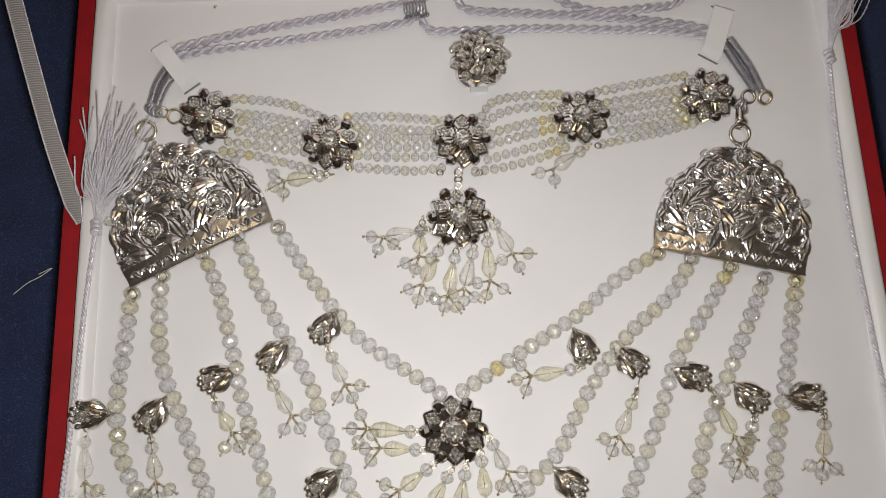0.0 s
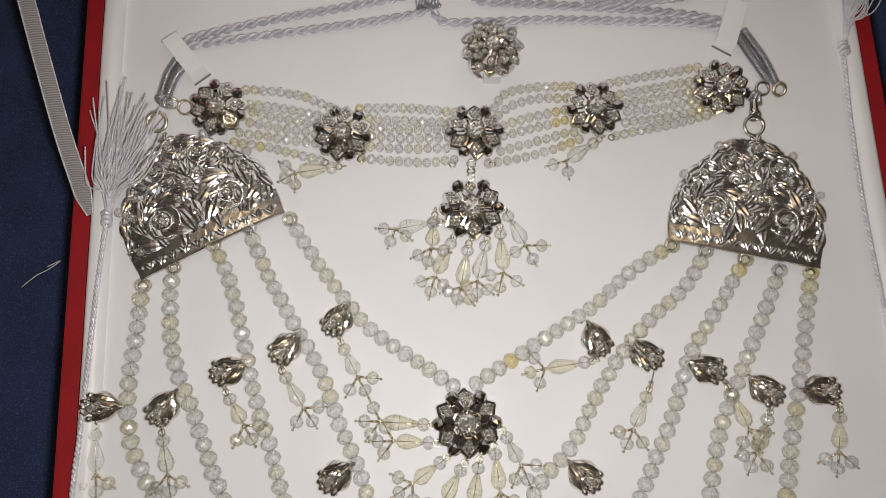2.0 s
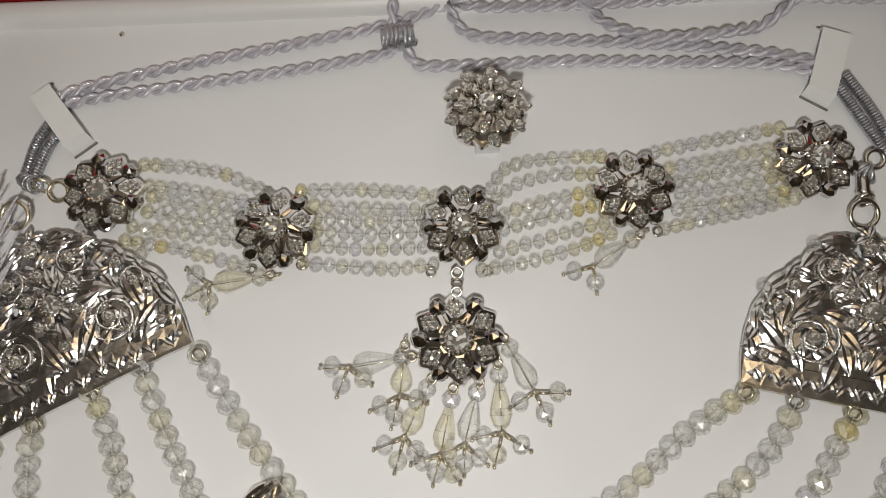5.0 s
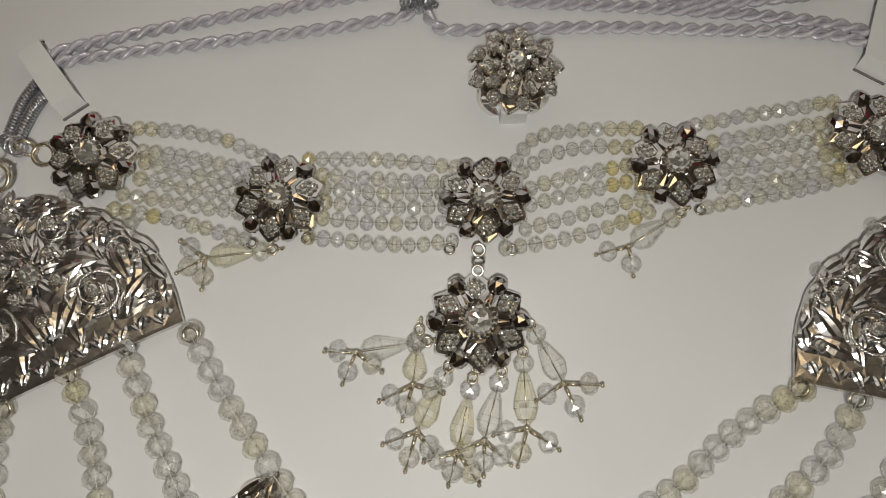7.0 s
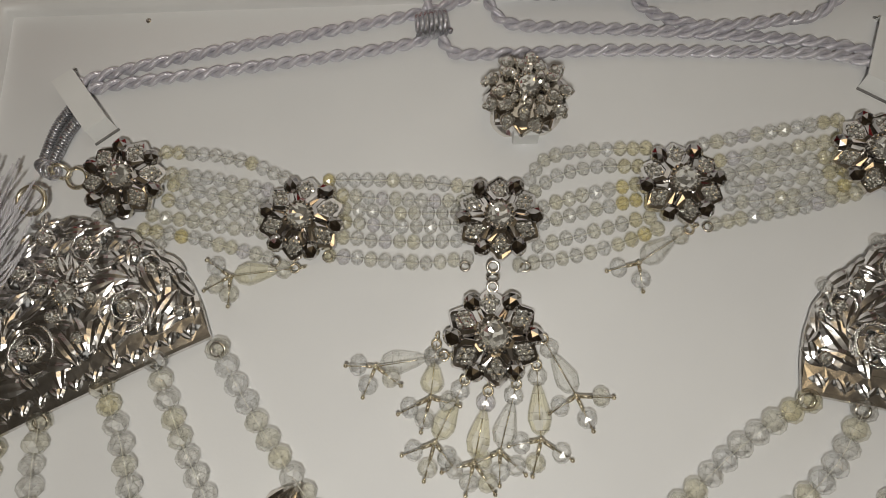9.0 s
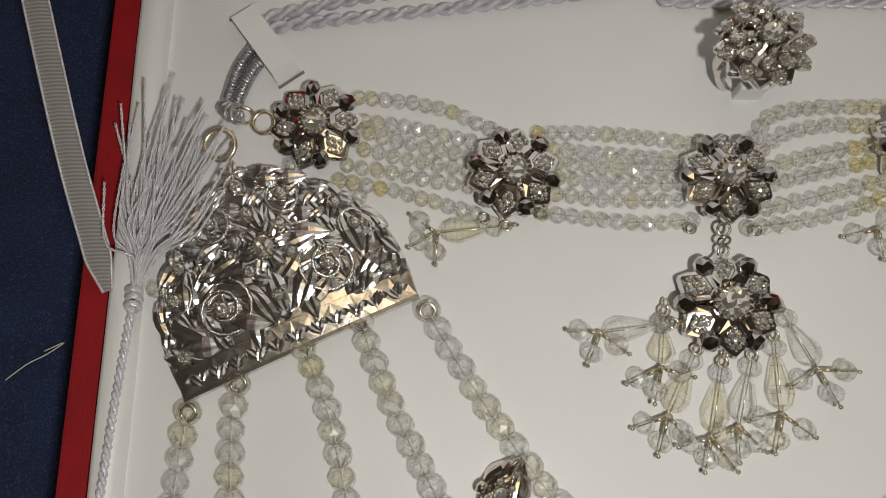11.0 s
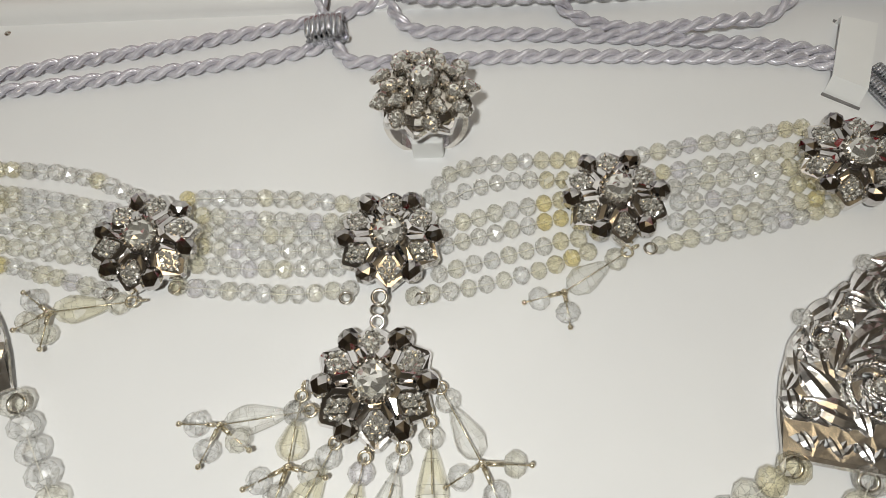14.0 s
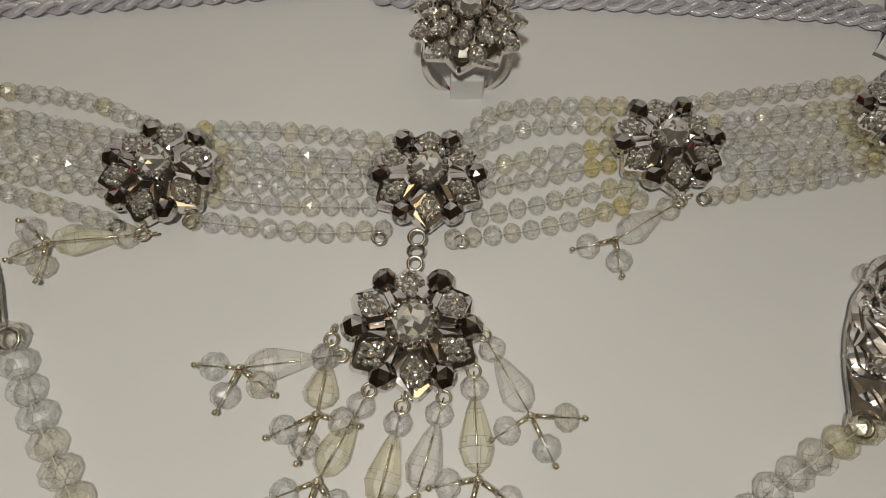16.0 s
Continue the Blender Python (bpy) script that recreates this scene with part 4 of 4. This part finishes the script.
for a, b in (((-116.9, 155.8), (-110.9, 160.0)), ((-101.5, 134.5), (-95.3, 139.0)), ((128.2, 144.0), (135.6, 139.2)), ((137.3, 167.8), (145.9, 164.8))):
    slit(a, b)


def lift(pts, z):
    return [(x, y, z + pad_height(x, y)) for x, y in pts]


def drawcord():
    c = holder("drawstring_cord", "silver-lilac twisted rayon drawstring with wrapped knots", "cord")
    R, T = 1.85, 10.6
    twisted("cord_run", lift([(-110, 150), (-104.5, 155.6), (-70.3, 163), (-33.6, 168.7), (-1.1, 174.5), (18, 181)], 2.2), R, T, CORD, c)
    twisted("cord_run", lift([(-108, 146), (-103.3, 152), (-70.3, 156), (-33.7, 159.8), (-6.1, 163.6), (2, 167)], 2.2), R, T, CORD, c)
    twisted("cord_run", lift([(3, 168), (5.4, 162.2), (9.5, 159.4), (25.9, 158.9), (55.7, 158.8), (90, 156.8), (119.7, 154.8), (134, 151)], 2.2), R, T, CORD, c)
    twisted("cord_run", lift([(18, 181), (19, 177), (22.5, 171), (30, 168.2), (56.2, 166), (90.5, 162.6), (120.1, 158.4), (136, 154)], 2.4), R, T, CORD, c)
    twisted("cord_loop", [(0, 173, 4), (0.8, 179.6, 8), (6.0, 186.3, 15.6), (12.7, 186.3, 27.1), (20.7, 186.3, 33.4), (28.8, 186.3, 34.7), (37.2, 186.3, 30.8), (44.7, 186.3, 20.8), (52.3, 183.4, 10), (60.2, 177.2, 7),
                          (68, 171.5, 2), (81.2, 166.2, 2), (94.6, 164.4, 4), (108.4, 164.9, 5), (118.5, 168, 2), (126.1, 173.1, 4), (135.2, 180.1, 8), (141.8, 186.3, 12.4), (147.2, 186.3, 20.8), (167.2, 186.3, 20.8), (189.7, 186.3, 15.2)], R, T, CORD, c)
    twisted("cord_loop", [(20, 182, 6), (23.6, 186.3, 14.3), (29.9, 186.3, 23.3), (40.4, 186.3, 25.2), (62.7, 186.3, 16.9), (88.3, 183.4, 8), (110.1, 179.4, 8), (138.2, 182.2, 6), (159.1, 183.6, 8), (186, 184.8, 9)], R, T, CORD, c)
    twisted("cord_loop", [(36, 184.0, 12), (44.9, 186.3, 25.9), (61.2, 186.3, 33.2), (72, 186.3, 38.2), (83.2, 186.3, 40.3), (102.3, 186.3, 34.5), (120.3, 186.3, 25.1), (137.7, 186.3, 17.1), (165.8, 181.1, 10), (190.2, 175.6, 9), (200, 174, 8)], R, T, CORD, c)
    twisted("cord_loop", [(20, 181, 4), (26.1, 177.6, 5), (41.2, 177.3, 4), (82.2, 177.1, 4), (103.1, 178.0, 5), (118.3, 177.5, 6), (133, 175.4, 5), (171.6, 173.7, 5), (190, 176.5, 9)], R, T, CORD, c)
    # barrel knots: close turns of yarn
    for x, y, turn, lng, rad in ((1.5, 168.8, 8, 10, 4.6), (20.1, 182.9, -25, 9, 4.0), (180, 183, 10, 11, 5)):
        bm = bmesh.new()
        o = Vector((x, y, 4.5 + pad_height(x, y)))
        dirv = Vector((math.cos(radians(turn)), math.sin(radians(turn)), 0)) * lng / 2
        fine = smooth_path([o - dirv, o, o + dirv], 0.12)
        n = len(fine) - 1
        coil = []
        for i, q in enumerate(fine):
            rr = (rad - 0.8) * (0.80 + 0.20 * math.sin(math.pi * i / n))
            ang = 2 * math.pi * i / n * 7
            side = dirv.normalized().cross(Vector((0, 0, 1)))
            coil.append(q + (side * math.cos(ang) + Vector((0, 0, 1)) * math.sin(ang)) * rr)
        add_tube(bm, coil, 0.85, 6)
        part("knot", bm, WRAP, c, "barrel knot of shiny wrapped yarn", True)
    for pts in ([(-106, 150), (-112.5, 140), (-115.5, 129)], [(-102.5, 147), (-109, 138), (-112.8, 128)], [(137.5, 150), (144, 136), (150, 124)], [(142, 150), (149, 136), (153, 123)]):
        bm = bmesh.new()
        add_coil(bm, lift(pts, 2.6), 1.35, 0.95, 0.52)
        part("wrapped_end", bm, WRAP, c, "shiny metallic wrapped end", True)
    for x, y in ((-113.5, 126.5), (143, 118)):
        bm = bmesh.new()
        for k in range(3):
            torus(bm, 2.1, 0.9, at(x + k * 1.2 - 1.2, y - k * 0.8, 3.2, 40 * k, 60, 20))
        part("loop_knot", bm, WRAP, c, "", True)
    return c


drawcord()


def tassel_cord(name, label, rope, knot, spread, seed):
    """A thin twisted rope that ends in a knotted, frayed tassel."""
    rnd = random.Random(seed)
    c = holder(name, label, "tassel cord")
    twisted("rope", rope, 1.15, 4.2, CORD_WHITE, c, step=0.8)
    k = Vector(knot)
    bm = bmesh.new()
    for i in range(3):
        torus(bm, 1.5, 0.9, Matrix.Translation((k + Vector((rnd.uniform(-0.4, 0.4), i * 2.0 - 2.0, 0))) * K) @ Matrix.Rotation(radians(75 + rnd.uniform(-15, 15)), 4, "X"))
    part("knot", bm, CORD_WHITE, c, "", True)
    bm = bmesh.new()
    for i in range(56):
        f = rnd.random() if i % 6 == 0 else rnd.uniform(0.38, 1.0)
        ex, ey = spread(f)
        end = k + Vector((ex + rnd.uniform(-14 if i % 9 == 0 else -7, 4), ey * rnd.uniform(0.55, 1.1), rnd.uniform(0.3, 8)))
        mid = k.lerp(end, 0.55) + Vector((rnd.uniform(-3.5, 3.5), rnd.uniform(-3, 3), rnd.uniform(0.5, 4.5)))
        path = smooth_path([k, k.lerp(mid, 0.5) * 0.55 + (k + Vector((1.5, 14, 0.6))) * 0.45 + Vector((rnd.uniform(-1.2, 1.2), 0, rnd.uniform(0, 1.5))), mid, end], 1.0)
        for ph in (0, math.pi):
            add_tube(bm, helix(path, 0.29, 2.7, ph), 0.21, 4)
    part("fringe", bm, CORD_WHITE, c, "frayed silvery fringe", True)
    return c


tassel_cord("tassel_cord", "thin white twisted cord with a frayed silver tassel",
            [(-135.2, 73.4, 4.2), (-136.8, 52, 4.6), (-138, 33, 4.8), (-140.2, -9, 5.2), (-142.0, -35, 5.4), (-143, -80, 5.2), (-143, -120, 4)], (-134.6, 74, 4.8), lambda f: (-11 + 33 * f, 44 + 10 * math.sin(math.pi * f)), 4)
tassel_cord("tassel_cord", "thin white twisted cord with a silver tassel near the lid hinge",
            [(183.8, 135, 4.2), (181.6, 104, 4.4), (180.8, 64, 4.4), (182, 19, 4.6), (184, -40, 4.8), (184, -120, 4.6)], (184, 138, 5), lambda f: (2 + 20 * f, 48 + 6 * f), 6)


def stay_ribbon():
    """A flat ribbon from the box wall to the lid."""
    centre = smooth_path([(-141.5, 76, 5.2), (-146.5, 90, 6), (-153.5, 112, 9), (-162, 146, 15), (-170, 180, 21), (-178, 214, 27)], 2.0)
    bm = bmesh.new()
    rows = []
    for i, (p, d, s, u) in enumerate(frames_along(centre)):
        half = 3.6 * min(1, 0.35 + i / 7)
        side = (s + u * 0.15).normalized()
        rows.append([bm.verts.new((p + side * half * q + u * 0.25 * math.cos(q * 3)) * K) for q in (-1, -0.92, -0.5, 0, 0.5, 0.92, 1)])
    for A, B in zip(rows, rows[1:]):
        for k in range(6):
            bm.faces.new((A[k], A[k + 1], B[k + 1], B[k]))
    ob = part("stay_ribbon", bm, RIBBON, None, "", True)
    mod = ob.modifiers.new("thickness", "SOLIDIFY")
    mod.thickness = 0.00035
    tagged(ob, "grey sheer grosgrain ribbon tied from the box wall to the lid", "ribbon")
    bm = bmesh.new()
    for q in (-1, 1):
        path = [p + (s + u * 0.15).normalized() * 3.6 * q * min(1, 0.35 + i / 7) for i, (p, d, s, u) in enumerate(frames_along(centre))]
        add_tube(bm, path, 0.35, 5)
    part("selvedge", bm, CORD_WHITE, ob, "", True)


stay_ribbon()


def lint():
    bm = bmesh.new()
    add_tube(bm, smooth_path([(-196, 56, -45), (-189, 61, -44), (-184, 64, -45), (-178, 68, -44.4), (-184, 65, -43.8)], 1.0), 0.22, 5)
    tagged(part("lint_thread", bm, THREAD, None, "", True), "loose pale thread lying on the blue cloth", "thread")


lint()
